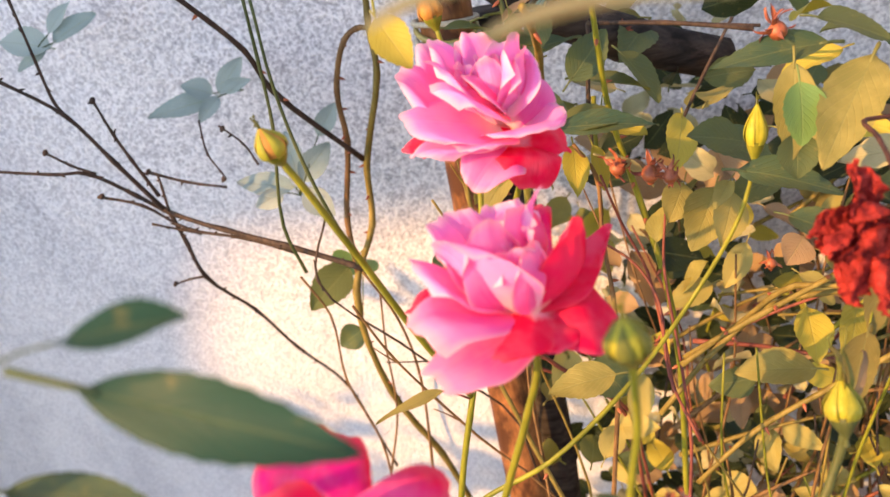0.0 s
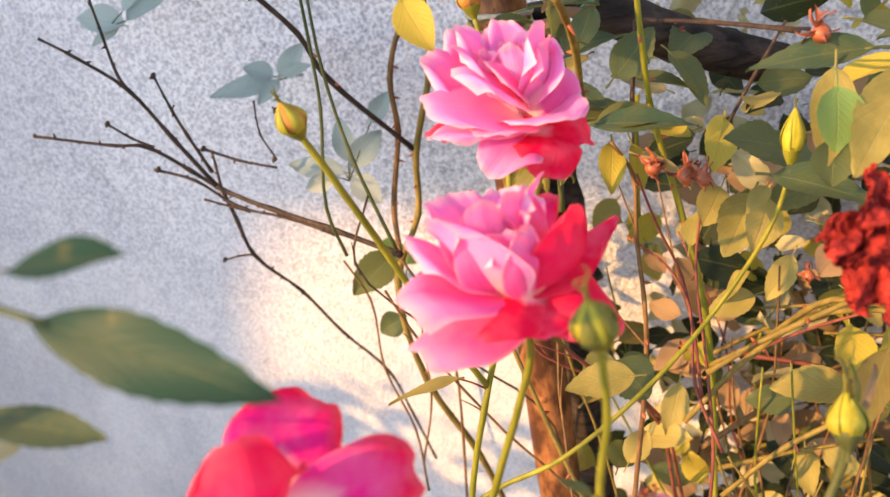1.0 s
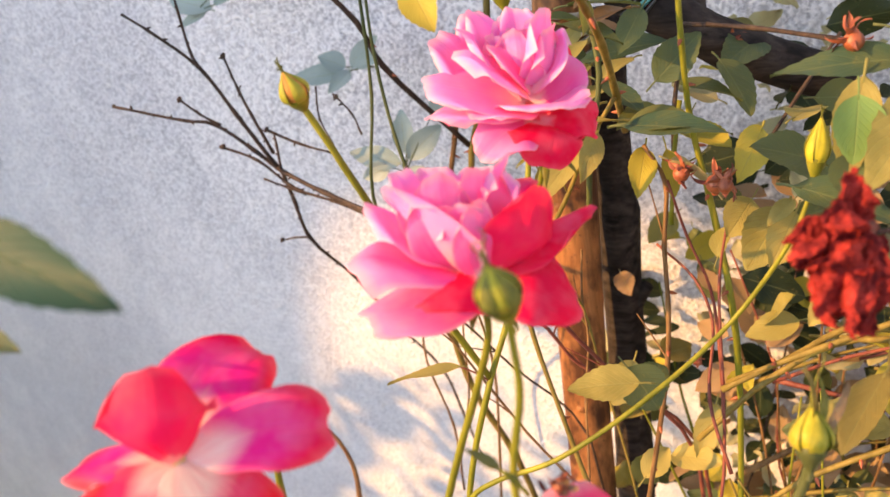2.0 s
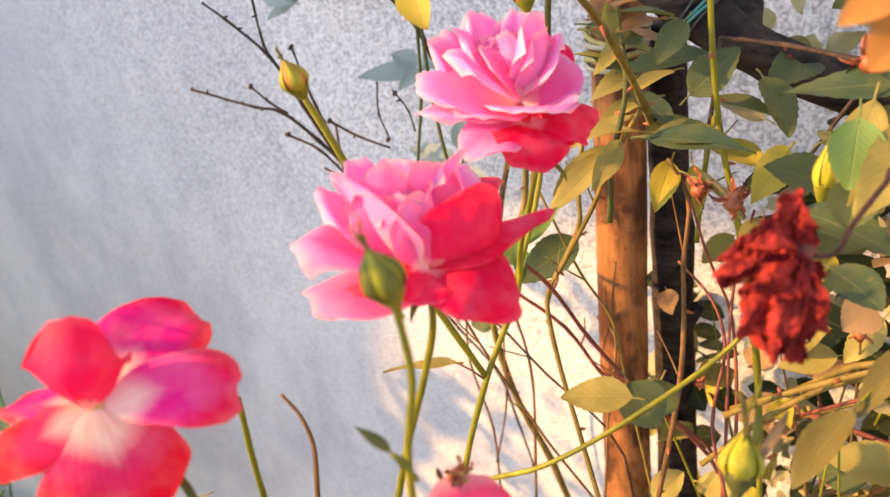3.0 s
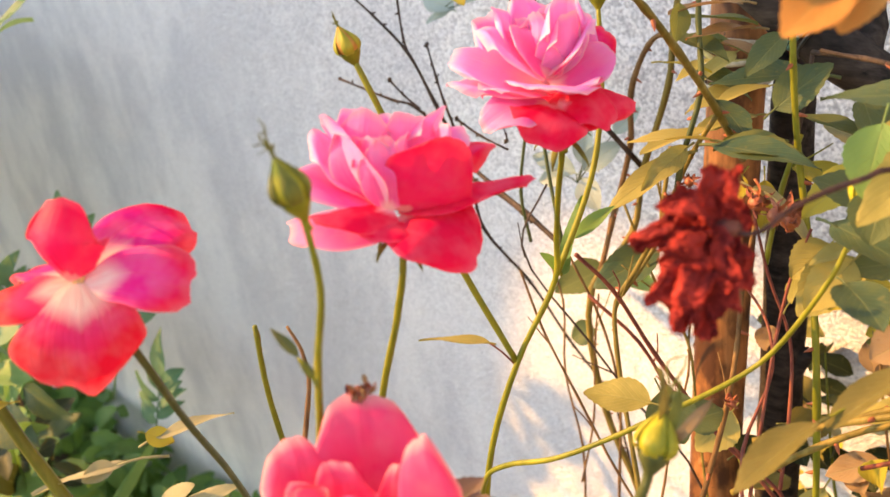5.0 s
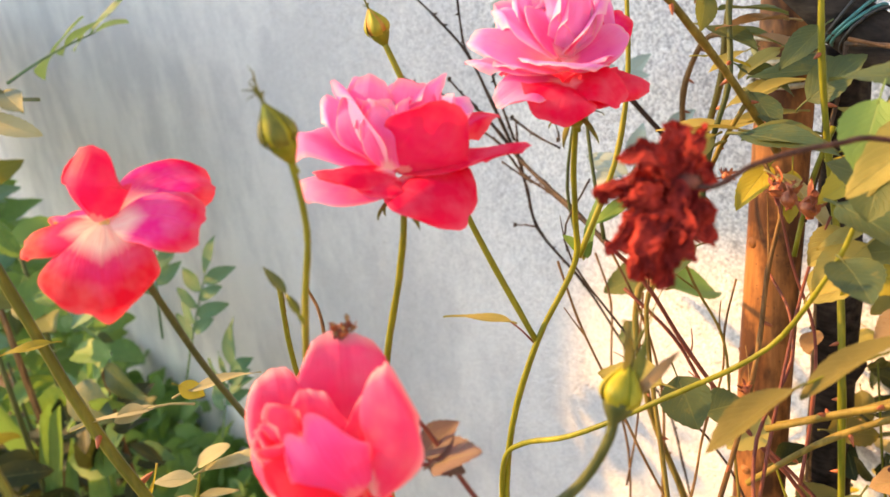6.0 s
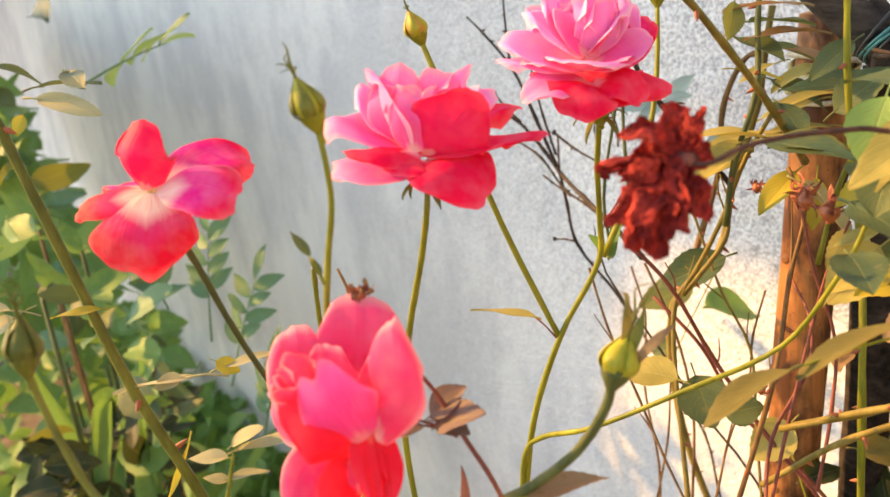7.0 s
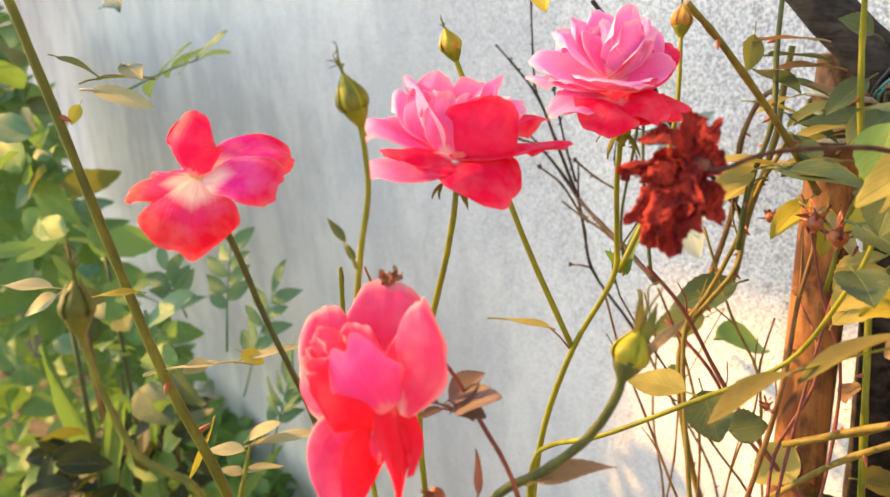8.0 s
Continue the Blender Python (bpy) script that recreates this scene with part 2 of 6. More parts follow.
TWIG = bark_material("bare_twig", (0.03, 0.022, 0.018), (0.10, 0.07, 0.05), 0.8)
BUD = bark_material("bud_green", (0.22, 0.23, 0.02), (0.44, 0.40, 0.04), 0.45, 130.0)
BUD_YELLOW = bark_material("bud_yellow", (0.28, 0.29, 0.02), (0.52, 0.47, 0.04), 0.45, 130.0)
BUD_ORANGE = bark_material("bud_orange", (0.35, 0.16, 0.03), (0.6, 0.34, 0.07), 0.5, 130.0)
STAMEN = plain("stamens", (0.85, 0.60, 0.22))
THORN = plain("thorn", (0.36, 0.10, 0.035))
WALL, SOIL, POST = wall_material(), soil_material(), post_material()
LOG = bark_material("old_wood", (0.010, 0.008, 0.007), (0.075, 0.058, 0.046), 0.85, 120.0, (0.15, 1, 1))
TWINE = plain("teal_plastic_twine", (0.06, 0.24, 0.23), 0.4)
STRIP, STRIP_YELLOW = plain("cream_plastic_strip", (0.55, 0.50, 0.36), 0.45), plain("pale_yellow_strip", (0.48, 0.40, 0.12), 0.45)
TWINE_DARK = plain("dark_rubber_strap", (0.03, 0.035, 0.035), 0.5)


# ---- mesh tools ----
def part(name, verts, faces, mat, parent=None, uvs=None, label="", smooth=True):
    """One mesh object from world places, under its thing."""
    me = bpy.data.meshes.new(name)
    me.from_pydata([tuple(v) for v in verts], [], faces)
    if uvs is not None:
        layer = me.uv_layers.new(name="UVMap")
        index = np.empty(len(me.loops), dtype=np.int32)
        me.loops.foreach_get("vertex_index", index)
        layer.data.foreach_set("uv", np.asarray(uvs, dtype=np.float32)[index].ravel())
    if smooth:
        me.polygons.foreach_set("use_smooth", [True] * len(me.polygons))
    me.materials.append(mat)
    ob = new(name, me)
    if parent:
        ob.parent = parent
        ob.matrix_parent_inverse = parent.matrix_world.inverted()
    if label:
        ob["label"] = label
    return ob


def thing(name, place, label, category, group=""):
    ob = new(name)
    ob.location = place
    ob.matrix_world = Matrix.Translation(place)
    ob.empty_display_size = 0.01
    return tagged(ob, label, category, group)


def spline(points, steps):
    """Centripetal Catmull-Rom through the points."""
    p = [np.array(q, float) for q in points]
    p = [2 * p[0] - p[1], *p, 2 * p[-1] - p[-2]]
    out = []
    for i in range(1, len(p) - 2):
        a, b, c, d = p[i - 1], p[i], p[i + 1], p[i + 2]
        t1 = np.linalg.norm(b - a) ** 0.5 + 1e-6
        t2 = t1 + np.linalg.norm(c - b) ** 0.5 + 1e-6
        t3 = t2 + np.linalg.norm(d - c) ** 0.5 + 1e-6
        for k in range(steps):
            t = t1 + (t2 - t1) * k / steps
            a1, a2, a3 = a + (b - a) * t / t1, b + (c - b) * (t - t1) / (t2 - t1), c + (d - c) * (t - t2) / (t3 - t2)
            b1, b2 = a1 + (a2 - a1) * t / t2, a2 + (a3 - a2) * (t - t1) / (t3 - t1)
            out.append(b1 + (b2 - b1) * (t - t1) / (t2 - t1))
    out.append(p[-2])
    return np.array(out)


def tube(points, r0, r1, sides=8, steps=5, rough=0.06, seed=0, knots=0.0):
    """A tapering stem through the points, closed at both ends; knots: swelling at the joints."""
    rng = np.random.default_rng(seed)
    line = spline(points, steps)
    n = len(line)
    tang = np.gradient(line, axis=0)
    tang /= np.linalg.norm(tang, axis=1)[:, None] + 1e-9
    side = np.cross(tang[0], (0.3, 0.2, 0.93) if abs(tang[0][2]) < 0.9 else (1, 0, 0))
    verts, faces = [], []
    for i in range(n):
        side = side - tang[i] * (side @ tang[i])
        side /= np.linalg.norm(side)
        up = np.cross(tang[i], side)
        r = r0 + (r1 - r0) * i / (n - 1)
        if knots and i % steps == 0:
            r *= 1 + knots
        for k in range(sides):
            a = 2 * math.pi * k / sides
            verts.append(line[i] + r * (1 + rough * rng.normal()) * (math.cos(a) * side + math.sin(a) * up))
    for i in range(n - 1):
        for k in range(sides):
            q = (k + 1) % sides
            faces.append((i * sides + k, i * sides + q, (i + 1) * sides + q, (i + 1) * sides + k))
    faces.append(tuple(range(sides))[::-1])
    faces.append(tuple((n - 1) * sides + k for k in range(sides)))
    return verts, faces


def stem(parent, points, r0, r1, mat, name="stem", label="", seed=1, sides=8, knots=0.0, steps=5):
    v, f_ = tube(points, r0, r1, sides, steps, 0.05, seed, knots)
    return part(name, v, f_, mat, parent, label=label)


def basis(a, n):
    a = np.array(a, float)
    a /= np.linalg.norm(a)
    n = np.array(n, float)
    n = n - a * (n @ a)
    if np.linalg.norm(n) < 1e-6:
        n = np.cross(a, (0.31, 0.87, 0.2))
    n /= np.linalg.norm(n)
    return a, n, np.cross(a, n)


def petal_sheet(base, tip, face, width, bend=0.12, cup=0.25, reflex=0.0, ripple=0.055, seed=0, rows=14, cols=12, notch=0.03, twist=0.0, blunt=2.3, claw=0.26, curl=0.05):
    """A petal from its claw to its tip. face: the way its inner side looks; bend: belly; reflex: how the tip rolls back."""
    base, tip = np.array(base, float), np.array(tip, float)
    length = np.linalg.norm(tip - base)
    a, n, s = basis(tip - base, face)
    rng = np.random.default_rng(seed)
    ph = rng.uniform(0, 6.28, 6)
    verts, uvs, faces = [], [], []
    for i in range(rows + 1):
        t = 1 - (1 - i / rows) ** 1.5
        wide = math.sin(min(1.0, t / 0.62) * math.pi / 2) ** 0.85
        end = max(0.0, (t - 0.62) / 0.38)
        prof = (claw + (1 - claw) * wide) * (1 - min(end, 0.995) ** blunt) ** (1 / blunt)
        turn = twist * t
        n_t, s_t = n * math.cos(turn) + s * math.sin(turn), s * math.cos(turn) - n * math.sin(turn)
        mid = base + a * length * t - n * bend * length * 4 * t * (1 - t) - n * reflex * length * max(0.0, (t - 0.55) / 0.45) ** 2
        for j in range(cols + 1):
            w = 2 * j / cols - 1
            hw = 0.5 * width * prof
            back = notch * length * (1 - abs(w)) ** 2 * t ** 6
            wave = ripple * length * t * t * (math.sin(5 * w + ph[0]) * 0.5 + math.sin(9 * w + ph[1] + 3 * t) * 0.35 * abs(w) + math.sin(7 * t + ph[2]) * 0.3)
            edge = 1 + 0.05 * math.sin(8 * t + ph[3]) * abs(w) + 0.03 * math.sin(17 * t + ph[4] + w)
            # rounded shoulders: the tip row keeps some breadth and bows back at its sides
            rim = curl * length * (max(0.0, abs(w) - 0.72) / 0.28) ** 2 * min(1.0, t * 1.6) + curl * length * max(0.0, (t - 0.86) / 0.14) ** 2
            verts.append(mid + s_t * w * hw * edge - a * back + n_t * (-rim + cup * hw * w * w * (1.15 - 0.5 * t) + wave))
            uvs.append((0.5 + 0.5 * w, t))
    for i in range(rows):
        for j in range(cols):
            k = i * (cols + 1) + j
            faces.append((k, k + 1, k + cols + 2, k + cols + 1))
    return verts, faces, uvs


def leaf_sheet(base, tip, face, width, fold=0.25, droop=0.1, teeth=9, wave=0.03, seed=0, stalk=0.0, full=0.42):
    """A toothed leaflet, folded along its rib, with its stalk."""
    base, tip = np.array(base, float), np.array(tip, float)
    length = np.linalg.norm(tip - base)
    a, n, s = basis(tip - base, face)
    rng = np.random.default_rng(seed)
    ph = rng.uniform(0, 6.28, 3)
    verts, uvs, faces = [], [], []
    rows = teeth * 2
    across = (-1.0, -0.55, 0.0, 0.55, 1.0)
    for i in range(rows + 1):
        t = i / rows
        prof = (math.sin(math.pi * t ** (math.log(0.5) / math.log(full))) ** 0.8) if 0 < t < 1 else 0.0
        prof = max(prof, 0.02)
        mid = base + a * length * t - n * droop * length * (t * t - t * 0.35)
        for w in across:
            hw = 0.5 * width * prof
            tooth = (1.0 + (0.035 if i % 2 else -0.02)) if abs(w) == 1 and 0 < i < rows else 1.0
            forward = 0.012 * length if (abs(w) == 1 and i % 2) else 0.0
            lift = fold * hw * abs(w) + wave * length * math.sin(6 * t + ph[0] + 2.2 * w) * abs(w)
            verts.append(mid + s * w * hw * tooth + a * forward + n * lift)
            uvs.append((0.5 + 0.5 * w, t))
    for i in range(rows):
        for j in range(4):
            k = i * 5 + j
            faces.append((k, k + 1, k + 6, k + 5))
    if stalk > 0:
        k0 = len(verts)
        sv, sf = tube([base - a * stalk - n * stalk * 0.15, base - a * stalk * 0.4, base + a * length * 0.08], length * 0.018, length * 0.014, 5, 2)
        verts += sv
        uvs += [(0.5, 0.05)] * len(sv)
        faces += [tuple(k0 + q for q in fc) for fc in sf]
    return verts, faces, uvs


def leaf(parent, base, tip, face, width, mat=None, name="leaf", label="", **more):
    v, f_, uv = leaf_sheet(base, tip, face, width, **more)
    return part(name, v, f_, mat or LEAF, parent, uv, label)


def spray(parent, base, tip, face, size, count, mat, seed=0, width=0.55, stalk_mat=None, fold=0.25):
    """A compound leaf: paired leaflets along a thin stalk and one at its end."""
    base, tip = np.array(base, float), np.array(tip, float)
    a, n, s = basis(tip - base, face)
    rng = np.random.default_rng(seed)
    length = np.linalg.norm(tip - base)
    sag = lambda t: base + a * length * t - n * 0.08 * length * t * t
    stem(parent, [sag(0), sag(0.35), sag(0.7), sag(1.0)], size * 0.03, size * 0.018, stalk_mat or mat, "leaf_stalk", seed=seed, sides=5, steps=2)
    pairs = (count - 1) // 2
    for i in range(pairs):
        t = 0.4 + 0.6 * (i + 0.3) / max(1, pairs)
        for side in (-1, 1):
            b = sag(t + 0.04 * side)
            way = a * rng.uniform(0.4, 0.75) + s * side + n * rng.uniform(-0.3, 0.2)
            way /= np.linalg.norm(way)
            z = size * rng.uniform(0.8, 1.0)
            leaf(parent, b, b + way * z, n + rng.normal(0, 0.25, 3), z * width, mat, seed=int(rng.integers(1e6)), droop=rng.uniform(0.05, 0.25), fold=fold)
    b = sag(1.0)
    leaf(parent, b, b + (a + rng.normal(0, 0.12, 3)) * size * 1.1, n + rng.normal(0, 0.2, 3), size * 1.1 * width, mat, seed=int(rng.integers(1e6)), droop=0.15, fold=fold)


def bulb(parent, base, tip, radius, mat, name="bud", fat=0.42, neck=0.2, sides=12, ribs=0.0, label="", drop=0.0):
    """A closed bud or hip: swollen low down, drawn out to its tip."""
    base, tip = np.array(base, float), np.array(tip, float)
    a, n, s = basis(tip - base, (0.3, -0.8, 0.4))
    length = np.linalg.norm(tip - base)
    verts, faces, uvs = [], [], []
    rows = 12
    for i in range(rows + 1):
        t = i / rows
        r = radius * max(math.sin(math.pi * t ** (math.log(0.5) / math.log(fat))) ** 0.75, (neck * (1 - t)) if t < 0.3 else 0.03) if 0 < t < 1 else radius * (neck if t == 0 else 0.02)
        for k in range(sides):
            q = 2 * math.pi * k / sides
            rr = r * (1 - drop * t * t) * (1 + ribs * math.cos(5 * q + 2 * t))
            verts.append(base + a * length * t + rr * (math.cos(q) * n + math.sin(q) * s))
            uvs.append((k / sides, t))
    for i in range(rows):
        for k in range(sides):
            q = (k + 1) % sides
            faces.append((i * sides + k, i * sides + q, (i + 1) * sides + q, (i + 1) * sides + k))
    return part(name, verts, faces, mat, parent, uvs, label)


def sepal(parent, base, tip, face, width, mat=None, **more):
    v, f_, uv = petal_sheet(base, tip, face, width, rows=7, cols=4, blunt=1.1, claw=0.6, notch=0.0, **more)
    return part("sepal", v, f_, mat or STEM, parent, uv)


def box(name, lo, hi, mat, parent=None):
    (x0, y0, z0), (x1, y1, z1) = lo, hi
    v = [(x0, y0, z0), (x1, y0, z0), (x1, y1, z0), (x0, y1, z0), (x0, y0, z1), (x1, y0, z1), (x1, y1, z1), (x0, y1, z1)]
    f_ = [(0, 3, 2, 1), (4, 5, 6, 7), (0, 1, 5, 4), (1, 2, 6, 5), (2, 3, 7, 6), (3, 0, 4, 7)]
    return part(name, v, f_, mat, parent, smooth=False)

# ---- setting ----
tagged(box("wall_north", (-9.0, 0.85, -0.8), (3.5, 1.0, 1.9), WALL), "weathered grey rough-plastered garden wall", "wall", kind="structure")
tagged(box("wall_east", (3.5, -2.0, -0.8), (3.65, 1.0, 1.9), WALL), "plain plastered side wall", "wall", kind="structure")
# an unseen slab behind the viewer, added to shade the wall
tagged(box("shade_slab", (-3.835, -1.55, 2.944), (4.0, -1.50, 3.7), WALL), "unseen plastered slab added to shade the wall", "balcony", kind="structure")
def shade_slab_end():
    # outline of the added shade caster, cut to place its shadow's edge
    edge = [(-12.0, 1.0), (-7.0, 1.0), (-7.0, 1.5), (-5.1, 1.5), (-4.9, 1.98), (-4.0, 1.98), (-4.0, 2.2), (-3.975, 2.45), (-3.945, 2.66), (-3.91, 2.83), (-3.835, 2.944), (-3.835, 3.7), (-12.0, 3.7)]
    n = len(edge)
    v = [(x, y, z) for y in (-1.55, -1.50) for x, z in edge]
    f_ = [tuple(range(n)), tuple(range(2 * n - 1, n - 1, -1))] + [(k, n + k, n + (k + 1) % n, (k + 1) % n) for k in range(n)]
    return tagged(part("shade_slab_side", v, f_, WALL, smooth=False), "unseen deeper slab with a curved edge, added to shade the wall", "balcony", kind="structure")


shade_slab_end()
# unseen columns, added to carry the slab
tagged(box("column_2", (-12.0, -1.6, -0.8), (-11.7, -1.45, 1.0), WALL), "unseen plastered column added under the shading slab", "column", kind="structure")
tagged(box("column_1", (3.7, -1.6, -0.8), (4.0, -1.45, 2.944), WALL), "unseen plastered column added under the shading slab", "column", kind="structure")


def ground_sheet():
    n = 60
    xs, ys = np.linspace(-40, 40, n), np.linspace(-40, 40, n)
    v = [(x, y, 0.02 * noise.noise(Vector((x * 3, y * 3, 0))) + 0.008 * noise.noise(Vector((x * 17, y * 17, 2))) - 0.76) for y in ys for x in xs]
    f_ = [(j * n + i, j * n + i + 1, (j + 1) * n + i + 1, (j + 1) * n + i) for j in range(n - 1) for i in range(n - 1)]
    return tagged(part("ground", v, f_, SOIL), "dry brown garden soil", "ground", kind="structure")


ground_sheet()


def wooden_post():
    base = Vector((-0.086, 0.594, 0.0))
    post = thing("wooden_post", base, "upright brown wooden post with dark weathered patches", "post")
    pts, rows, sides, top = [], 60, 24, 0.845
    for i in range(rows + 1):
        z = -0.78 + (top + 0.78) * i / rows
        for k in range(sides):
            a = 2 * math.pi * k / sides
            c, s_ = math.cos(a), math.sin(a)
            w = 1 + 0.03 * noise.noise(Vector((c * 1.2, s_ * 1.2, z * 7))) + 0.02 * noise.noise(Vector((c * 4, s_ * 4, z * 24)))
            r = 0.0214 * w
            pts.append((base.x + 0.003 * z + 0.0015 * math.sin(z * 9) + r * c, base.y + 0.094 * z + r * s_, z + 0.004 * (i == rows) * noise.noise(Vector((c * 3, s_ * 3, 0)))))
    f_ = [(i * sides + k, i * sides + (k + 1) % sides, (i + 1) * sides + (k + 1) % sides, (i + 1) * sides + k) for i in range(rows) for k in range(sides)]
    f_ += [tuple(range(sides))[::-1], tuple(rows * sides + k for k in range(sides))]
    part("pole", pts, f_, POST, post)
    for z, a in ((0.31, 3.9), (0.46, 4.6), (0.56, 3.5), (0.66, 4.3)):
        c = np.array((base.x + 0.003 * z + 0.0205 * math.cos(a), base.y + 0.094 * z + 0.0205 * math.sin(a), z))
        out = np.array((math.cos(a), math.sin(a), 0.3))
        bulb(post, c - out * 0.003, c + out * 0.0035, 0.005, POST, "knot", 0.4, 0.9, 9)
    return post


wooden_post()


def old_trunk():
    tree = thing("old_trunk", (-0.02, 0.74, -0.75), "dark rough tree trunk close behind the wooden post", "trunk")
    pts = [(-0.050, 0.655, -0.76), (-0.052, 0.67, -0.2), (-0.056, 0.69, 0.3), (-0.058, 0.706, 0.62), (-0.060, 0.715, 0.80)]
    stem(tree, pts, 0.022, 0.016, LOG, "trunk", seed=91, sides=14, knots=0.1, steps=8)
    stem(tree, [(-0.056, 0.70, 0.50), (-0.042, 0.70, 0.53), (-0.034, 0.70, 0.545)], 0.008, 0.006, LOG, "branch_stub", seed=92, sides=9, steps=4)
    stem(tree, [(-0.054, 0.69, 0.28), (-0.044, 0.685, 0.30), (-0.038, 0.68, 0.31)], 0.007, 0.006, LOG, "branch_stub", seed=93, sides=9, steps=4)
    return tree


old_trunk()

# ---- roses ----
def calyx(rose, base, up, size, seed=0, mat=None):
    """The green cup under a bloom with its drooping sepals."""
    base, up = np.array(base, float), np.array(up, float)
    up /= np.linalg.norm(up)
    bulb(rose, base - up * size * 0.55, base + up * size * 0.35, size * 0.36, mat or STEM, "hip", 0.6, 0.3)
    _, n, s = basis(up, (0.4, -0.8, 0.1))
    for k in range(5):
        a = 2 * math.pi * k / 5 + seed
        out = math.cos(a) * n + math.sin(a) * s
        sepal(rose, base + out * size * 0.15, base + out * size * 1.0 - up * size * (0.5 + 0.25 * math.sin(seed + 3 * k)), up, size * 0.22, SEPAL, seed=seed + k, bend=-0.15)


# ---- the blooms: petals given in millimetres in a frame of their own: x along, y up, z out ----
BLOOM_X, BLOOM_Y, BLOOM_Z = np.array((0.6138, 0.7778, -0.1352)), np.array((-0.2019, 0.3202, 0.9256)), np.array((0.7632, -0.5408, 0.3536))


def bloom_way(v):
    return BLOOM_X * v[0] + BLOOM_Y * v[1] + BLOOM_Z * v[2]


def bloom_petal(rose, heart, line, face, widths, mat, cup=0.2, roll=0.03, square=0.30, point=0.0, lean=0.0, frill=0.05, seed=0, rows=18, cols=16, pleat=0.0, pleats=3.0, crumple=0.0, turn=None):
    """A petal along a line from its claw to its edge. widths: across it from claw to edge; square: how far the corners lag;
    point: a tip at lean; roll: margins bent back; frill: waves of the margin; turn: the way the face looks at the edge."""
    rng = np.random.default_rng(4000 + seed)
    ph = rng.uniform(0, 6.28, 8)
    path = np.array(spline([heart + 0.001 * bloom_way(p) for p in line], 10))
    path = np.vstack([path, path[-1] + (path[-1] - path[-2]) * 6])
    run = np.concatenate([[0], np.cumsum(np.linalg.norm(np.diff(path, axis=0), axis=1))])
    length = run[-2]
    n0 = bloom_way(face)
    n1 = bloom_way(turn) if turn else n0
    curve = np.polyfit(np.linspace(0, 1, len(widths)), np.array(widths, float) * 0.001, len(widths) - 1)
    verts, uvs, faces = [], [], []
    for i in range(rows + 1):
        v = (i / rows) ** 0.85
        hw = 0.5 * max(0.001, np.polyval(curve, v)) * (1 - 0.14 * v ** 8)
        for j in range(cols + 1):
            w = 2 * j / cols - 1
            a = abs(w)
            jag = 0.018 * math.sin(5 * w + ph[0]) + 0.007 * math.sin(13 * w + ph[1]) + 0.003 * math.sin(31 * w + ph[7])
            end = 1 - square * a ** 3.6 + point * math.exp(-((w - lean) / 0.26) ** 2) + jag * v
            s = v * end * length
            mid = np.array([np.interp(s, run, path[:, k]) for k in range(3)])
            ahead = np.array([np.interp(s + 0.002, run, path[:, k]) for k in range(3)])
            tang = (ahead - mid) / (np.linalg.norm(ahead - mid) + 1e-9)
            n = n0 * (1 - v) + n1 * v
            n = n - tang * (n @ tang)
            n /= np.linalg.norm(n) + 1e-9
            side = np.cross(tang, n)
            wave = frill * length * (v ** 1.6) * (0.55 * math.sin(4.2 * w + ph[2]) + 0.6 * a * a * math.sin(8.5 * v + ph[3] + 2 * w) + 0.25 * v ** 3 * math.sin(13 * w + ph[4]))
            back = roll * length * (max(0.0, a - 0.62) / 0.38) ** 2 * min(1.0, 1.5 * v) + roll * 1.3 * length * max(0.0, (v - 0.80) / 0.20) ** 2
            fold = pleat * 0.001 * v ** 0.5 * math.sin(pleats * 3.1 * w + ph[5] + 1.5 * v)
            p = mid + side * w * hw * (1 + 0.03 * math.sin(11 * v + ph[6] + w)) + n * (cup * hw * w * w * (1.1 - 0.35 * v) + wave - back + fold)
            if crumple:
                p = p + crumple * 0.001 * (1.35 * np.array(noise.noise_vector(Vector(p) * 120)) + 0.5 * np.array(noise.noise_vector(Vector(p) * 330 + Vector((7, 1, 3)))) + 0.42 * np.array(noise.noise_vector(Vector(p) * 800)))
            verts.append(p)
            uvs.append((0.5 + 0.5 * w, v))
    for i in range(rows):
        for j in range(cols):
            k = i * (cols + 1) + j
            faces.append((k, k + 1, k + cols + 2, k + cols + 1))
    return part("petal", verts, faces, mat, rose, uvs)


def petals(rose, heart, rows_):
    """Each row: line, face, widths, material, and what differs from the usual petal."""
    for k, (line, face, widths, mat, more) in enumerate(rows_):
        bloom_petal(rose, heart, line, face, widths, mat, seed=int(1e5 * abs(heart[0])) + k, **more)


def heart_petals(rose, heart, centre, up, rings, mat, seed):
    """Crumpled small petals round the axis. rings: count, tilt, length, width, distance, in millimetres and degrees."""
    up, n, s = basis(up, (0.3, -0.2, 0.6))
    rng = np.random.default_rng(seed)
    for count, tilt, length, width, away in rings:
        start = rng.uniform(0, 6.28)
        for k in range(count):
            a = start + 2 * math.pi * (k + rng.uniform(-0.25, 0.25)) / count
            out = math.cos(a) * n + math.sin(a) * s
            th = radians(tilt + rng.normal(0, 8))
            b = np.array(centre, float) + out * away
            z = length * rng.uniform(0.85, 1.12)
            top = b + z * (math.cos(th) * up + math.sin(th) * out)
            belly = (b + top) / 2 + out * 0.16 * z
            inner = -out * math.cos(th) + up * math.sin(th)
            bloom_petal(rose, heart, [b, belly, top], inner, (width * 0.45, width * 1.15, width), mat, cup=rng.uniform(0.3, 0.6), roll=rng.uniform(0.02, 0.10), frill=0.06, square=0.34, seed=seed * 40 + k + int(10 * tilt), rows=12, cols=12)


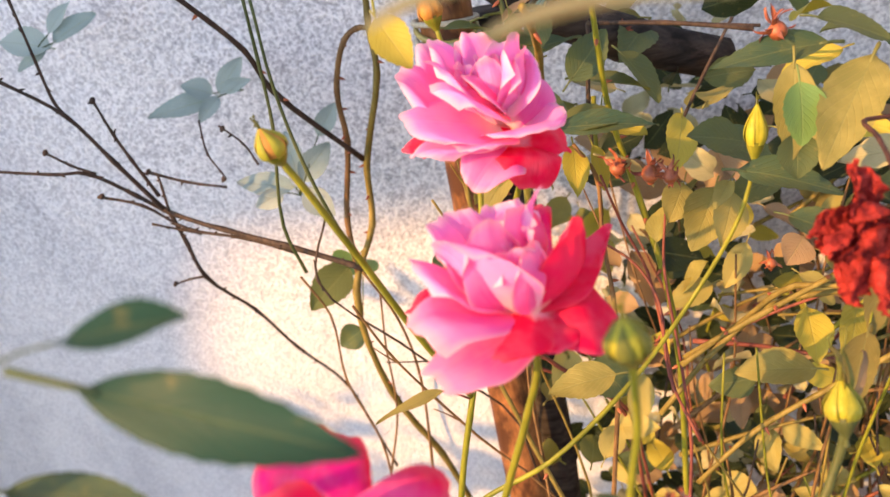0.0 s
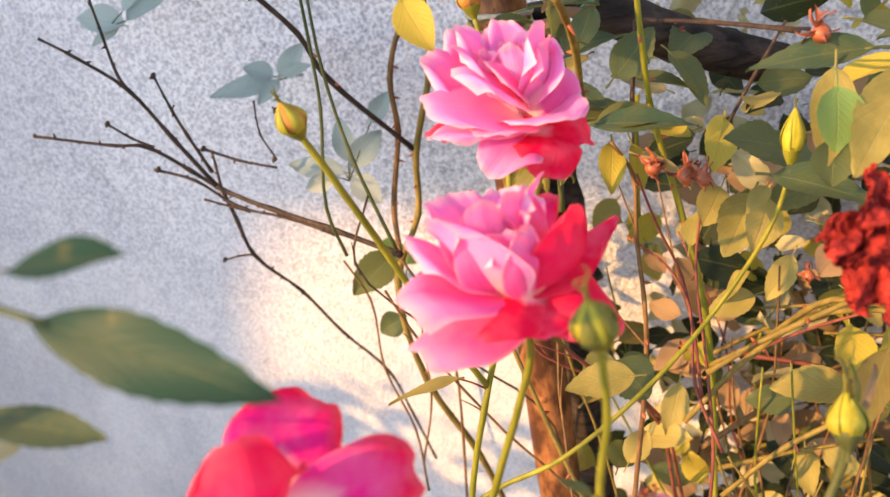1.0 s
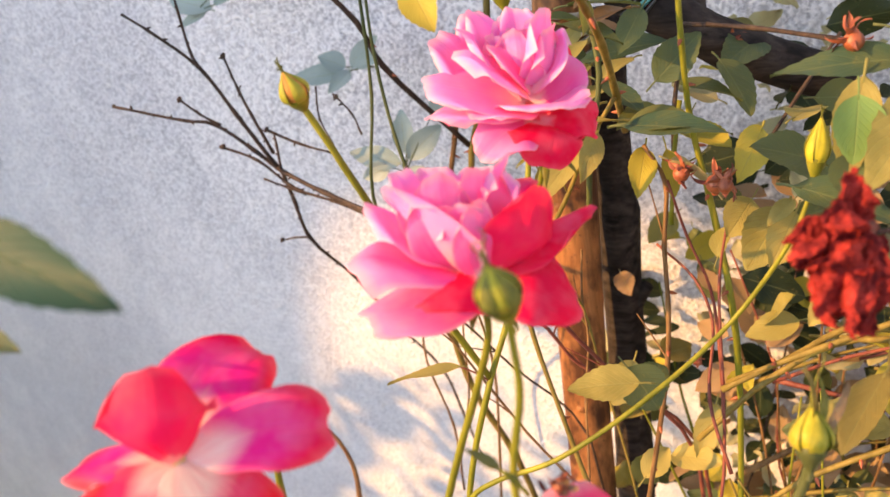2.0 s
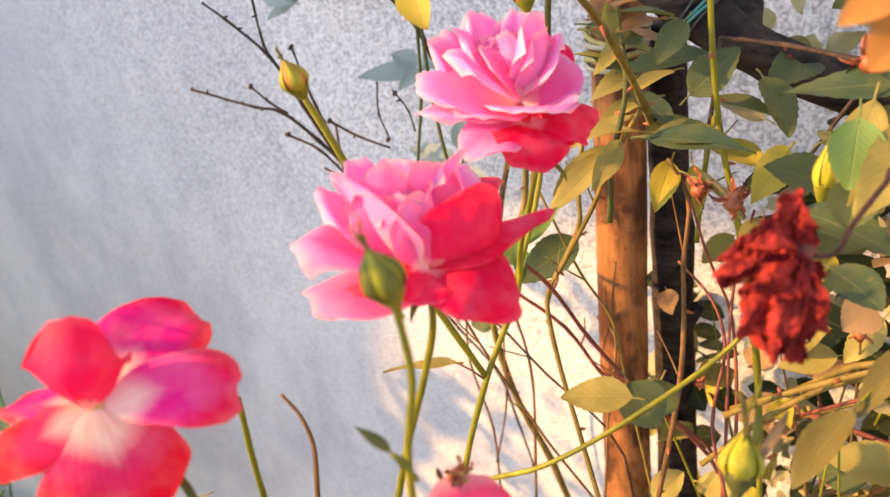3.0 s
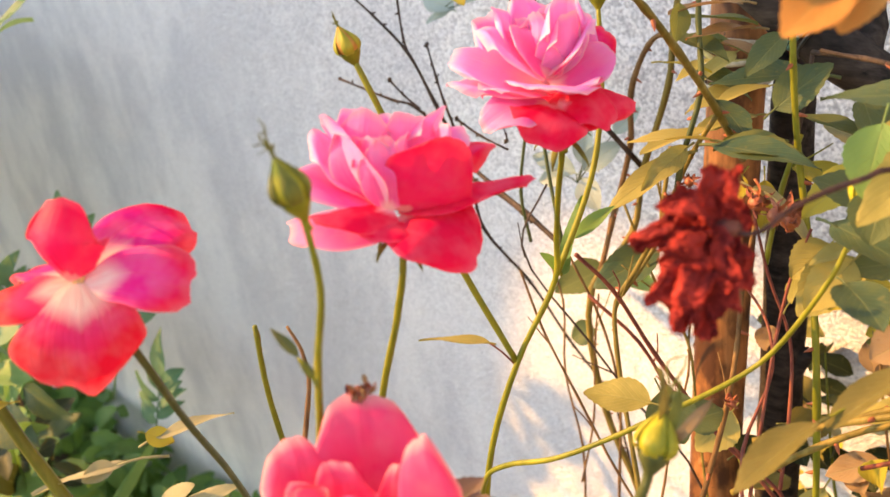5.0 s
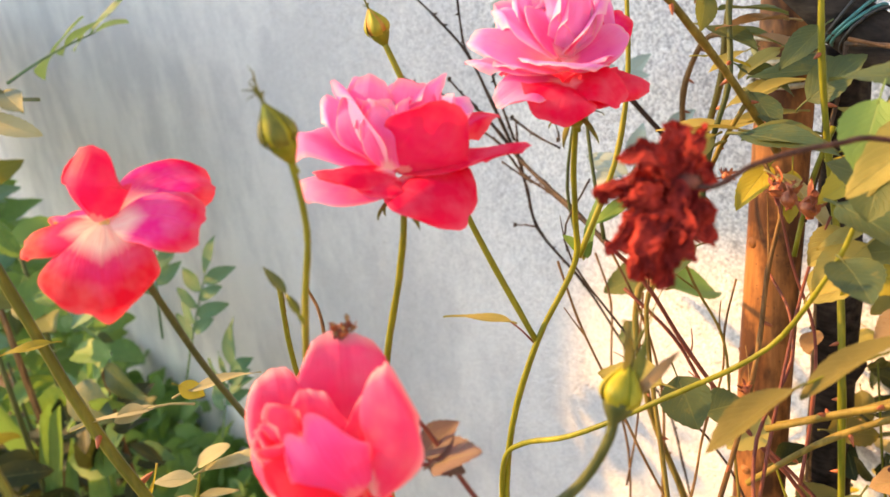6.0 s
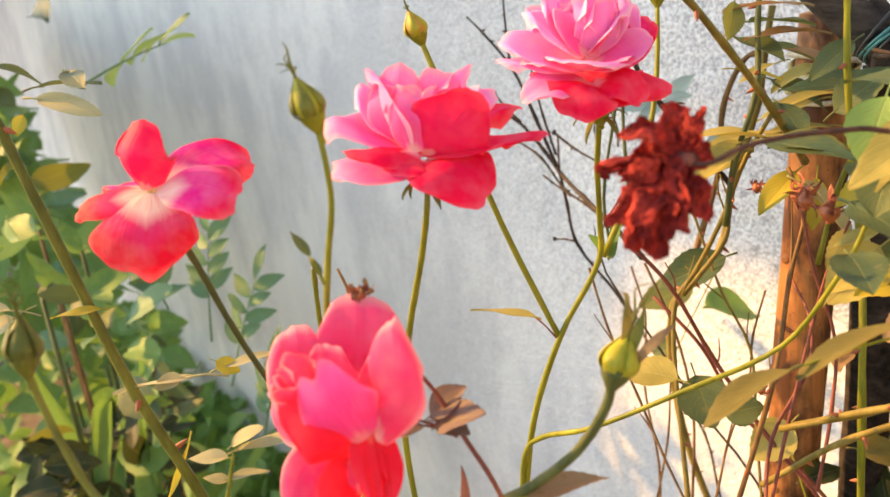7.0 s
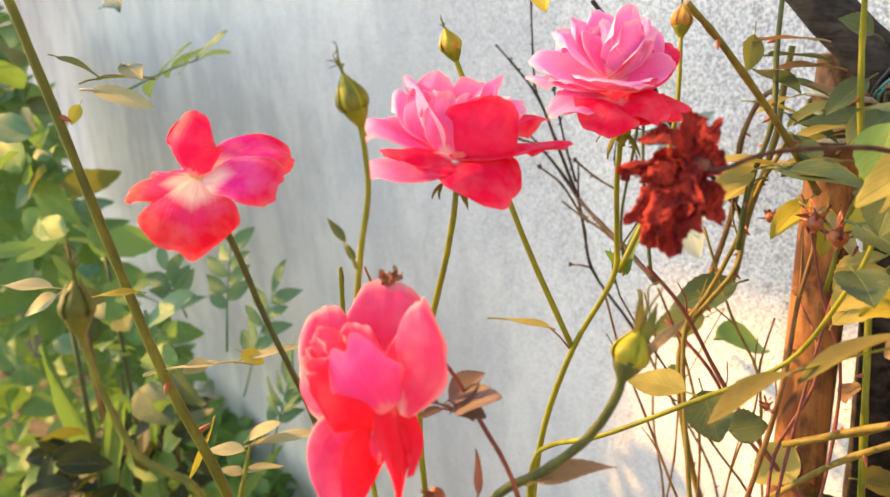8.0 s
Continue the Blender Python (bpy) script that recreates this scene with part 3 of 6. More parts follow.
# fully open pale pink rose, the higher one
rose = thing("rose", (-0.053, 0.404, 0.736), "pale pink rose in full bloom on a green stem", "rose", "pink roses")
A_HEART = np.array((-0.0249, 0.3807, 0.8560))
A_UP = np.array((0.12, -0.22, 0.96))
A_C = np.array((-0.0190, 0.3785, 0.8370))
petals(rose, A_HEART, [
    # hanging lower petals
    ([(1, -14, -3), (22, -9, -2), (43, -8, -8)], (0.1, 0.70, 0.7), (14, 32, 30, 20), PINK, dict(point=0.04, cup=-0.1, roll=0.05)),
    ([(0, -12, 4), (-4, -18, 15), (-9, -32, 13)], (0, 0.45, 0.9), (16, 36, 33), PINK, dict(cup=-0.2, frill=0.07)),
    ([(-1, -12, 2), (-18, -11, 6), (-34, -20, 3)], (0.05, 0.72, 0.69), (12, 30, 26), CORAL_PINK, dict(cup=-0.1, frill=0.07)),
    ([(2, -12, 2), (16, -12, 10), (27, -22, 10)], (0.1, 0.6, 0.8), (14, 28, 24), PINK, dict(cup=-0.15)),
    ([(-1, -12, -8), (-14, 0, -32), (-24, 4, -46)], (0, 0.94, 0.3), (14, 36, 30), PINK, dict()),
    ([(2, -12, -8), (18, 2, -30), (30, 6, -42)], (0, 0.94, 0.3), (14, 36, 30), PINK, dict()),
    # flat pale skirt
    ([(0, -6, 2), (-4, -5, 16), (-8, -7, 25)], (0, 0.92, 0.4), (16, 42, 40), PALE_PINK, dict(cup=0.12, frill=0.05, roll=0.05)),
    ([(1, -6, 2), (12, -4, 14), (18, -2, 19)], (0.05, 0.92, 0.4), (14, 32, 28), PALE_PINK, dict(cup=0.12, frill=0.06, roll=0.04)),
    ([(-3, -5, -2), (-24, -1, -4), (-47, 3, -10)], (0.12, 0.85, 0.5), (14, 26, 25, 20), PALE_PINK, dict(cup=0.1, roll=0.04, square=0.34)),
    ([(-2, -6, 0), (-20, -3, 4), (-34, -1, 4)], (0.1, 0.88, 0.46), (12, 28, 24), PALE_PINK, dict(cup=0.15, roll=0.04)),
    # big side petals
    ([(-2, -3, -1), (-22, 7, -4), (-44, 17, -12)], (0.25, 0.62, 0.74), (14, 34, 37, 34), PALE_PINK, dict(cup=0.16, roll=0.04, square=0.34, frill=0.025)),
    ([(0, -3, 2), (14, 6, 4), (29, 18, -4)], (-0.25, 0.5, 0.83), (12, 25, 29, 25), CORAL_PINK, dict(cup=0.14, roll=0.04, square=0.36, frill=0.025)),
    ([(2, -3, -4), (20, 13, -10), (32, 29, -16)], (-0.25, 0.45, 0.86), (12, 27, 30, 26), MAGENTA, dict(cup=0.15, roll=0.05, square=0.38, frill=0.025)),
    ([(-1, -3, -8), (-16, 18, -18), (-26, 38, -22)], (0.25, 0.3, 0.92), (14, 32, 34, 30), PALE_PINK, dict(cup=0.18, roll=0.05, square=0.36, frill=0.03)),
    ([(0, -3, -9), (-2, 22, -22), (-3, 45, -25)], (0, 0.35, 0.93), (14, 34, 36, 32), PALE_PINK, dict(cup=0.2, roll=0.05, square=0.36, frill=0.03)),
    ([(3, -3, -7), (13, 19, -16), (20, 39, -19)], (-0.25, 0.35, 0.9), (14, 30, 34, 30), PALE_PINK, dict(cup=0.2, roll=0.05, square=0.36, frill=0.03)),
    # cup with its open front
    ([(-4, 0, 5), (-16, 11, 8), (-31, 28, 0)], (0.55, 0.4, 0.73), (8, 18, 23, 20), PALE_PINK, dict(cup=0.35, roll=0.09, square=0.36, frill=0.02)),
    ([(-3, 1, 6), (-10, 12, 9), (-17, 26, 4)], (0.4, 0.3, 0.86), (7, 17, 20, 17), CORAL_PINK, dict(cup=0.4, roll=0.04, square=0.38, frill=0.025)),
    ([(-2, 1, 7), (8, 12, 10), (17, 28, 4)], (-0.8, 0.35, 0.15), (6, 17, 22, 19), PALE_PINK, dict(cup=0.35, roll=0.08, square=0.36, frill=0.02)),
    ([(-1, 2, 5), (5, 12, 8), (9, 24, 5)], (-0.55, 0.3, 0.6), (6, 14, 15), CORAL_PINK, dict(cup=0.45, roll=0.04, square=0.36, frill=0.03)),
    ([(-1, 1, 2), (-13, 17, -3), (-21, 38, -8)], (0.55, 0.2, 0.6), (9, 24, 28, 25), PALE_PINK, dict(cup=0.35, roll=0.06, square=0.36, frill=0.03)),
    ([(0, 1, 1), (7, 20, -6), (11, 43, -11)], (-0.3, 0.2, 0.8), (9, 24, 27, 23), PALE_PINK, dict(cup=0.38, roll=0.06, square=0.34, frill=0.03)),
    ([(-2, 1, 0), (-6, 21, -10), (-8, 45, -14)], (0.2, 0.2, 0.9), (9, 25, 28, 25), PALE_PINK, dict(cup=0.38, roll=0.06, square=0.34, frill=0.03)),
])
heart_petals(rose, A_HEART, (1, -1, -6), (-0.05, 0.93, 0.3), ((5, 22, 38, 21, 3.0), (5, 13, 37, 17, 2.2), (4, 6, 34, 13, 1.2)), PALE_PINK, 21)
calyx(rose, A_C + A_UP * -0.008, A_UP, 0.015, 1)
stem(rose, [A_C - A_UP * 0.010, (-0.030, 0.386, 0.80), (-0.046, 0.400, 0.765), (-0.053, 0.404, 0.736), (-0.068, 0.382, 0.689), (-0.088, 0.366, 0.612), (-0.11, 0.37, 0.42), (-0.11, 0.39, -0.75)], 0.0014, 0.0022, STEM, seed=3)

# broad pink rose with a hanging lower petal, nearer
rose = thing("rose", (-0.038, 0.264, 0.745), "deep pink rose in full bloom with loose drooping petals", "rose", "pink roses")
B_HEART = np.array((-0.0184, 0.2683, 0.8390))
petals(rose, B_HEART, [
    # hanging petals
    ([(5, -8, -3), (18, -10, 9), (33, -25, 12)], (0.25, 0.62, 0.74), (18, 40, 44, 38), PINK, dict(point=0.05, lean=0.3, cup=-0.1, roll=0.03, frill=0.035, square=0.24)),
    ([(5, -5, -4), (30, -1, 0), (56, 5, 0)], (0, 0.88, 0.47), (12, 26, 22, 8), PINK, dict(point=0.06, cup=0.1, roll=0.02)),
    ([(3, -9, -5), (-17, -10, -6), (-38, -10, -13)], (0.1, 0.72, 0.68), (14, 26, 27, 24), CORAL_PINK, dict(point=0.05, lean=0.4, cup=-0.05, frill=0.04, square=0.2)),
    ([(2, -5, 3), (-13, -7, 11), (-28, -7, 10)], (0.05, 0.78, 0.6), (12, 18, 17, 9), PINK, dict(point=0.05, cup=-0.25, roll=0.03)),
    ([(3, -8, 2), (-2, -12, 12), (-4, -17, 16)], (0, 0.6, 0.8), (14, 28, 26), PINK, dict(cup=-0.1)),
    ([(2, -6, -10), (-10, 4, -32), (-16, 8, -42)], (0, 0.94, 0.3), (12, 34, 30), PINK, dict()),
    ([(6, -6, -10), (20, 6, -30), (30, 9, -40)], (0, 0.94, 0.3), (12, 34, 28), PINK, dict()),
    # upper side petals
    ([(0, -4, -4), (-19, 4, -4), (-39, 14, -9)], (0.4, 0.72, 0.56), (12, 22, 27, 27), CORAL_PINK, dict(cup=0.25, roll=0.10, frill=0.04, square=0.22)),
    ([(4, -3, -8), (26, 12, -14), (46, 23, -18)], (-0.2, 0.82, 0.5), (10, 22, 20, 14), MAGENTA, dict(cup=0.2, roll=0.05)),
    ([(5, 0, -10), (20, 15, -15), (34, 27, -16)], (-0.45, 0.35, 0.8), (10, 24, 22), PALE_PINK, dict(cup=0.35, roll=0.06)),
    # front of the cup, seen from outside
    ([(6, -7, 1), (18, 3, 11), (28, 19, 11)], (-0.28, 0.35, -0.9), (16, 36, 38, 30), RED_BACK, dict(cup=0.28, roll=0.03, frill=0.04, square=0.25)),
    ([(1, -6, 4), (-2, 9, 13), (1, 21, 13)], (0.15, 0.25, -0.95), (9, 18, 15), CORAL_PINK, dict(cup=0.45, roll=0.03, frill=0.05, square=0.3)),
    ([(-3, -4, 2), (-13, 12, 4), (-21, 32, -5)], (0.75, 0.35, -0.3), (12, 24, 22, 14), PALE_PINK, dict(cup=0.35, roll=0.04, point=0.04)),
    ([(-2, -2, -2), (-8, 14, 4), (-6, 32, 2)], (0.12, 0.2, -0.97), (12, 27, 26), CORAL_PINK, dict(cup=0.4, roll=0.04, frill=0.04)),
    ([(2, -2, -3), (9, 14, 3), (10, 31, 0)], (-0.05, 0.3, -0.95), (12, 27, 26), CORAL_PINK, dict(cup=0.4, roll=0.04, frill=0.04)),
    ([(4, -2, -5), (14, 16, -1), (21, 32, 0)], (-0.5, 0.3, -0.8), (8, 16, 12), PALE_PINK, dict(cup=0.4, roll=0.05, point=0.06, frill=0.07)),
    # back of the cup
    ([(-2, 0, -8), (-10, 18, -13), (-10, 37, -15)], (0.3, 0.15, 0.93), (10, 22, 20), PALE_PINK, dict(cup=0.35, roll=0.05)),
    ([(3, 0, -10), (4, 18, -19), (6, 35, -22)], (0, 0.2, 0.97), (12, 28, 26), PALE_PINK, dict(cup=0.35, roll=0.05, frill=0.07)),
    ([(5, 0, -9), (17, 16, -16), (23, 31, -19)], (-0.35, 0.25, 0.9), (12, 26, 24), PALE_PINK, dict(cup=0.35, roll=0.05, frill=0.07)),
    ([(-3, -2, -6), (-17, 13, -12), (-25, 29, -16)], (0.6, 0.3, 0.7), (10, 22, 20), PALE_PINK, dict(cup=0.35, roll=0.05)),
])
heart_petals(rose, B_HEART, (2, -1, -7), (-0.05, 0.93, 0.3), ((5, 14, 28, 20, 2.5), (4, 7, 26, 16, 1.5), (3, 2, 24, 12, 0.6)), PALE_PINK, 23)
B_UP = np.array((0.05, -0.2, 0.97))
calyx(rose, (-0.0182, 0.2726, 0.8217), B_UP, 0.015, 2)
stem(rose, [(-0.0182, 0.2726, 0.8190), (-0.017, 0.270, 0.808), (-0.024, 0.268, 0.784), (-0.038, 0.264, 0.745), (-0.055, 0.262, 0.69), (-0.07, 0.27, 0.6), (-0.08, 0.29, 0.3), (-0.08, 0.3, -0.75)], 0.0014, 0.0019, STEM, seed=4)

# wide open magenta rose with few petals
rose = thing("rose", (-0.085, 0.193, 0.754), "wide open magenta rose with a white heart", "rose", "pink roses")
C_HEART = np.array((-0.0749, 0.1671, 0.8323))
petals(rose, C_HEART, [
    ([(0, -1, 1), (3, -18, 13), (6, -35, 17)], (0.1, 0.5, 0.86), (9, 35, 45, 40), CRIMSON, dict(point=0.10, lean=-0.1, cup=-0.14, frill=0.04, roll=0.03, square=0.2)),
    ([(2, -1, 0), (21, 2, 9), (42, -2, 13)], (-0.25, 0.3, 0.92), (8, 19, 24, 25), MAGENTA, dict(cup=-0.22, frill=0.03, roll=0.02, square=0.08, point=0.03, lean=0.5)),
    ([(1, 1, -5), (17, 14, -14), (37, 21, -21)], (-0.25, 0.5, 0.83), (8, 28, 36, 30), MAGENTA, dict(cup=0.2, roll=0.08, frill=0.05, square=0.25)),
    ([(-2, 0, 2), (-6, 14, 11), (-2, 29, 7)], (0.35, 0.12, -0.93), (14, 33, 30), RED_BACK, dict(cup=0.75, roll=0.03, frill=0.03, square=0.3)),
    ([(-2, -1, 0), (-18, -5, 3), (-34, -9, -1)], (0.05, 0.7, 0.71), (7, 18, 22, 20), CRIMSON, dict(cup=-0.1, frill=0.04, square=0.15)),
    ([(-3, 0, -4), (-15, 3, -10), (-30, 3, -19)], (0.1, 0.9, 0.4), (7, 15, 18, 12), MAGENTA, dict(cup=0.15, roll=0.05)),
    ([(-2, 1, -3), (-5, 13, -2), (-7, 24, -4)], (0.75, 0.2, 0.6), (7, 20, 18), MAGENTA, dict(cup=0.5, roll=0.03)),
])
C_UP = np.array((0.3618, -0.3920, 0.8458))
C_C = np.array((-0.0765, 0.1680, 0.8305))
calyx(rose, C_C - C_UP * 0.005, C_UP, 0.014, 3)
bulb(rose, C_C - C_UP * 0.002, C_C + C_UP * 0.0035, 0.0024, STAMEN, "stamens", 0.6, 0.8)
stem(rose, [C_C - C_UP * 0.006, (-0.060, 0.174, 0.804), (-0.085, 0.193, 0.754), (-0.140, 0.230, 0.672), (-0.20, 0.27, 0.56), (-0.26, 0.32, 0.3), (-0.28, 0.34, -0.75)], 0.0014, 0.0022, STEM_DARK, seed=5)

# nodding coral-pink rose, lowest
rose = thing("rose", (0.057, 0.227, 0.740), "nodding coral-pink rose with loose outer petals", "rose", "pink roses")
D_HEART = np.array((0.0567, 0.1854, 0.7542))
petals(rose, D_HEART, [
    ([(-1, 4, -9), (-4, 28, -20), (-7, 53, -23)], (0.1, 0.0, 1), (16, 35, 40, 36), WARM_CORAL, dict(cup=0.15, roll=0.05, frill=0.04, square=0.26)),
    ([(6, 4, 3), (11, 25, 15), (8, 46, 13)], (-0.45, 0.15, 0.85), (9, 19, 23, 18), WARM_CORAL, dict(cup=-0.35, roll=0.09, frill=0.03, square=0.36)),
    ([(-6, 6, -10), (-23, 22, -15), (-28, 41, -19)], (0.4, 0.1, 0.9), (14, 28, 26), WARM_CORAL, dict(cup=0.1, roll=0.10, frill=0.05)),
    ([(-3, 2, -9), (-22, 9, -20), (-41, 14, -38)], (0.3, 0.35, 0.88), (14, 28, 22), WARM_CORAL, dict(cup=-0.05, roll=0.05, point=0.05)),
    ([(3, 4, 8), (-6, 15, 17), (-15, 30, 14)], (0.05, 0.2, -0.97), (13, 25, 28, 24), ROSE_BACK, dict(cup=0.5, roll=0.02, frill=0.02, square=0.34, point=-0.16, lean=0.1)),
    ([(2, -1, 1), (-9, 4, 12), (-25, 15, 7)], (0.1, 0.25, -0.96), (14, 27, 22), SCARLET, dict(cup=0.4, roll=0.02, frill=0.04)),
    ([(-3, 4, -3), (-18, 10, 3), (-29, 22, -2)], (0.35, 0.3, -0.9), (12, 24, 20), WARM_CORAL, dict(cup=0.45, roll=0.04, frill=0.06)),
    ([(-2, 0, -1), (-12, -11, 0), (-14, -34, 4)], (0.3, 0.55, 0.78), (8, 26, 28, 18), WARM_CORAL, dict(cup=-0.2, roll=0.03, frill=0.05, point=0.05)),
    ([(0, 0, -2), (-4, -14, 0), (-7, -35, 2)], (0.6, 0.3, 0.74), (6, 16, 18, 10), SCARLET, dict(cup=-0.2, frill=0.05)),
    ([(4, 8, 4), (8, -8, 7), (11, -27, 9)], (0.55, 0.2, 0.8), (14, 15, 12, 5), SCARLET, dict(cup=-0.3, frill=0.07, point=0.05, pleat=1.2, pleats=2.5)),
    ([(8, 4, 0), (12, -4, 2), (14, -18, 6)], (0.8, 0.1, 0.6), (8, 11, 8), SCARLET, dict(cup=0.2, frill=0.06)),
    ([(2, 0, -5), (6, 18, -6), (7, 34, -6)], (-0.1, 0.1, 1), (12, 20, 18), WARM_CORAL, dict(cup=0.2, roll=0.04)),
    ([(0, 4, -4), (-12, 20, -8), (-15, 35, -10)], (0.3, 0.0, 0.95), (12, 22, 20), WARM_CORAL, dict(cup=0.3, roll=0.05)),
])
heart_petals(rose, D_HEART, (-16, 19, 2), (-0.75, 0.55, 0.25), ((4, 18, 15, 12, 3.0), (4, 8, 14, 9, 1.2)), WARM_CORAL, 27)
D_C = np.array((0.0232, 0.2108, 0.7947))
for k in range(22):
    q = np.random.default_rng(900 + k)
    b = D_C + q.normal(0, 1, 3) * 0.0022
    sepal(rose, b, b + np.array((q.normal(0, 0.0025), q.normal(0, 0.0025), q.uniform(0.001, 0.003))), q.normal(0, 1, 3), 0.0022, (THORN, STEM_RED, LEAF_DRY)[k % 3], seed=k, bend=q.uniform(-0.3, 0.3), ripple=0.1)
stem(rose, [D_C, (0.0332, 0.2224, 0.7666), (0.0411, 0.2281, 0.7536), (0.0515, 0.2317, 0.7374), (0.0644, 0.2380, 0.7120), (0.03, 0.27, 0.6), (0.0, 0.29, 0.3), (0.0, 0.3, -0.75)], 0.0007, 0.0014, STEM_RED, seed=6)


# withered rose hanging from a dark stem
def withered():
    rose = thing("withered_rose", (0.125, 0.325, 0.84), "withered dark red rose with crumpled dry petals", "rose")
    heart = np.array((0.0990, 0.2910, 0.8320))
    usual = dict(crumple=2.5, frill=0.12, roll=0.0, rows=34, cols=30, cup=0.2)
    petals(rose, heart, [
        # upright tip
        ([(8, 6, 3), (7, 16, 6), (5, 27, 4)], (-0.5, 0.1, 0.85), (7, 11, 13, 10), DEAD, dict(usual, pleat=1.2, pleats=1.4)),
        ([(9, 7, 0), (12, 16, 1), (16, 24, -1)], (-0.2, 0.3, 0.9), (7, 10, 8), DEAD, dict(usual, pleat=1.0, pleats=1.4)),
        # shoulders
        ([(7, 8, 4), (-2, 14, 9), (-13, 14, 7)], (-0.1, 0.65, 0.75), (7, 12, 13, 9), DEAD, dict(usual, pleat=1.5, pleats=1.5)),
        ([(6, 5, 3), (-4, 5, 10), (-13, -1, 7)], (-0.3, 0.2, 0.9), (8, 11, 9), DEAD, dict(usual, pleat=1.2, pleats=1.6, cup=-0.5)),
        ([(6, 4, 1), (-8, 5, 2), (-18, 2, -1)], (-0.4, 0.5, 0.75), (8, 10, 8), DEAD, dict(usual, pleat=1.4, pleats=1.6)),
        # hanging lobes, each folded along its length
        ([(6, 4, 5), (-3, -8, 11), (-7, -24, 8)], (-0.5, 0.1, 0.85), (8, 12, 11), DEAD, dict(usual, pleat=1.6, pleats=1.5, cup=-0.7)),
        ([(7, 5, 2), (-6, -4, 4), (-13, -17, 1)], (-0.7, 0.2, 0.7), (8, 11, 8), DEAD, dict(usual, pleat=1.4, pleats=1.4, cup=-0.6)),
        ([(8, 5, 6), (3, -8, 8), (2, -28, 5)], (0.2, 0.0, 1), (8, 10, 9), DEAD, dict(usual, pleat=1.6, pleats=1.4, cup=0.8)),
        ([(9, 6, 6), (8, -4, 12), (9, -19, 9)], (0.5, 0.1, 0.85), (8, 12, 9), DEAD, dict(usual, pleat=1.5, pleats=1.5, cup=-0.7)),
        ([(10, 5, 3), (15, -4, 4), (20, -13, -2)], (0.6, 0.3, 0.75), (7, 10, 9), DEAD, dict(usual, pleat=1.4, pleats=1.5, cup=-0.5)),
        ([(10, 6, 0), (15, 8, 3), (17, 15, 2)], (0.6, 0.3, 0.75), (8, 10, 9), DEAD, dict(usual, pleat=1.2, pleats=1.5)),
        # the dark back
        ([(8, 4, -3), (3, -8, -5), (0, -23, -5)], (0, 0, -1), (10, 22, 18), DEAD, dict(usual, pleat=2.0, pleats=2.4)),
        ([(8, 4, -3), (0, 6, -7), (-9, 4, -9)], (0, 0.3, -0.9), (10, 16, 12), DEAD, dict(usual, pleat=1.8, pleats=2.2)),
        ([(8, 4, -1), (2, 0, 0), (-5, -8, -1)], (-0.2, 0.2, 0.95), (10, 16, 12), DEAD, dict(usual, pleat=1.8, pleats=2.2)),
        ([(8, 4, -1), (10, -3, 1), (12, -12, 0)], (0.2, 0.2, 0.95), (10, 14, 10), DEAD, dict(usual, pleat=1.8, pleats=2.2)),
    ])
    foot = heart + 0.001 * bloom_way((10, 5, 4))
    bulb(rose, foot + (0.004, 0.002, 0.002), foot - (0.004, 0.002, 0.001), 0.004, STEM_RED, "hip", 0.5, 0.5)
    stem(rose, [foot, (0.1165, 0.3000, 0.8376), (0.1195, 0.3127, 0.8405), (0.1228, 0.3304, 0.8407), (0.1261, 0.3528, 0.8384), (0.1299, 0.3769, 0.8343), (0.22, 0.36, 0.82), (0.26, 0.38, 0.6), (0.26, 0.40, -0.75)], 0.0008, 0.0013, STEM_DRY, seed=8)


withered()

# ---- buds ----
def hugging_sepal(bud, base, up, n, s, length, radius, angle, mat, seed, open_=0.0, fat=0.42, half=0.56, reach=1.12):
    """A sepal that lies on the bud's side and runs out into a point, bent away where the bud opens."""
    rng = np.random.default_rng(seed)
    verts, uvs, faces = [], [], []
    rows, cols = 14, 6
    sway = rng.normal(0, 0.25)
    for i in range(rows + 1):
        t = i / rows * reach
        u = min(max(t, 0.02), 0.985)
        r = radius * max(math.sin(math.pi * u ** (math.log(0.5) / math.log(fat))) ** 0.75, 0.07) * 1.07 + radius * 0.05
        r *= 1 - 0.6 * u * u
        r += radius * open_ * 2.2 * max(0.0, t - 0.55) ** 1.4
        h = half * (1 - (i / rows) ** 1.7) * min(1.0, 0.55 + t) * (radius / max(r, radius * 0.35)) ** 0.5
        for j in range(cols + 1):
            w = 2 * j / cols - 1
            q = angle + sway * t * t + h * w
            lift = 1 + 0.05 * (1 - w * w) + 0.10 * open_ * abs(w)
            verts.append(base + up * length * (t - 0.02 * abs(w)) + r * lift * (math.cos(q) * n + math.sin(q) * s))
            uvs.append((0.5 + 0.5 * w, t))
    for i in range(rows):
        for j in range(cols):
            k = i * (cols + 1) + j
            faces.append((k, k + 1, k + cols + 2, k + cols + 1))
    return part("sepal", verts, faces, mat, bud, uvs)


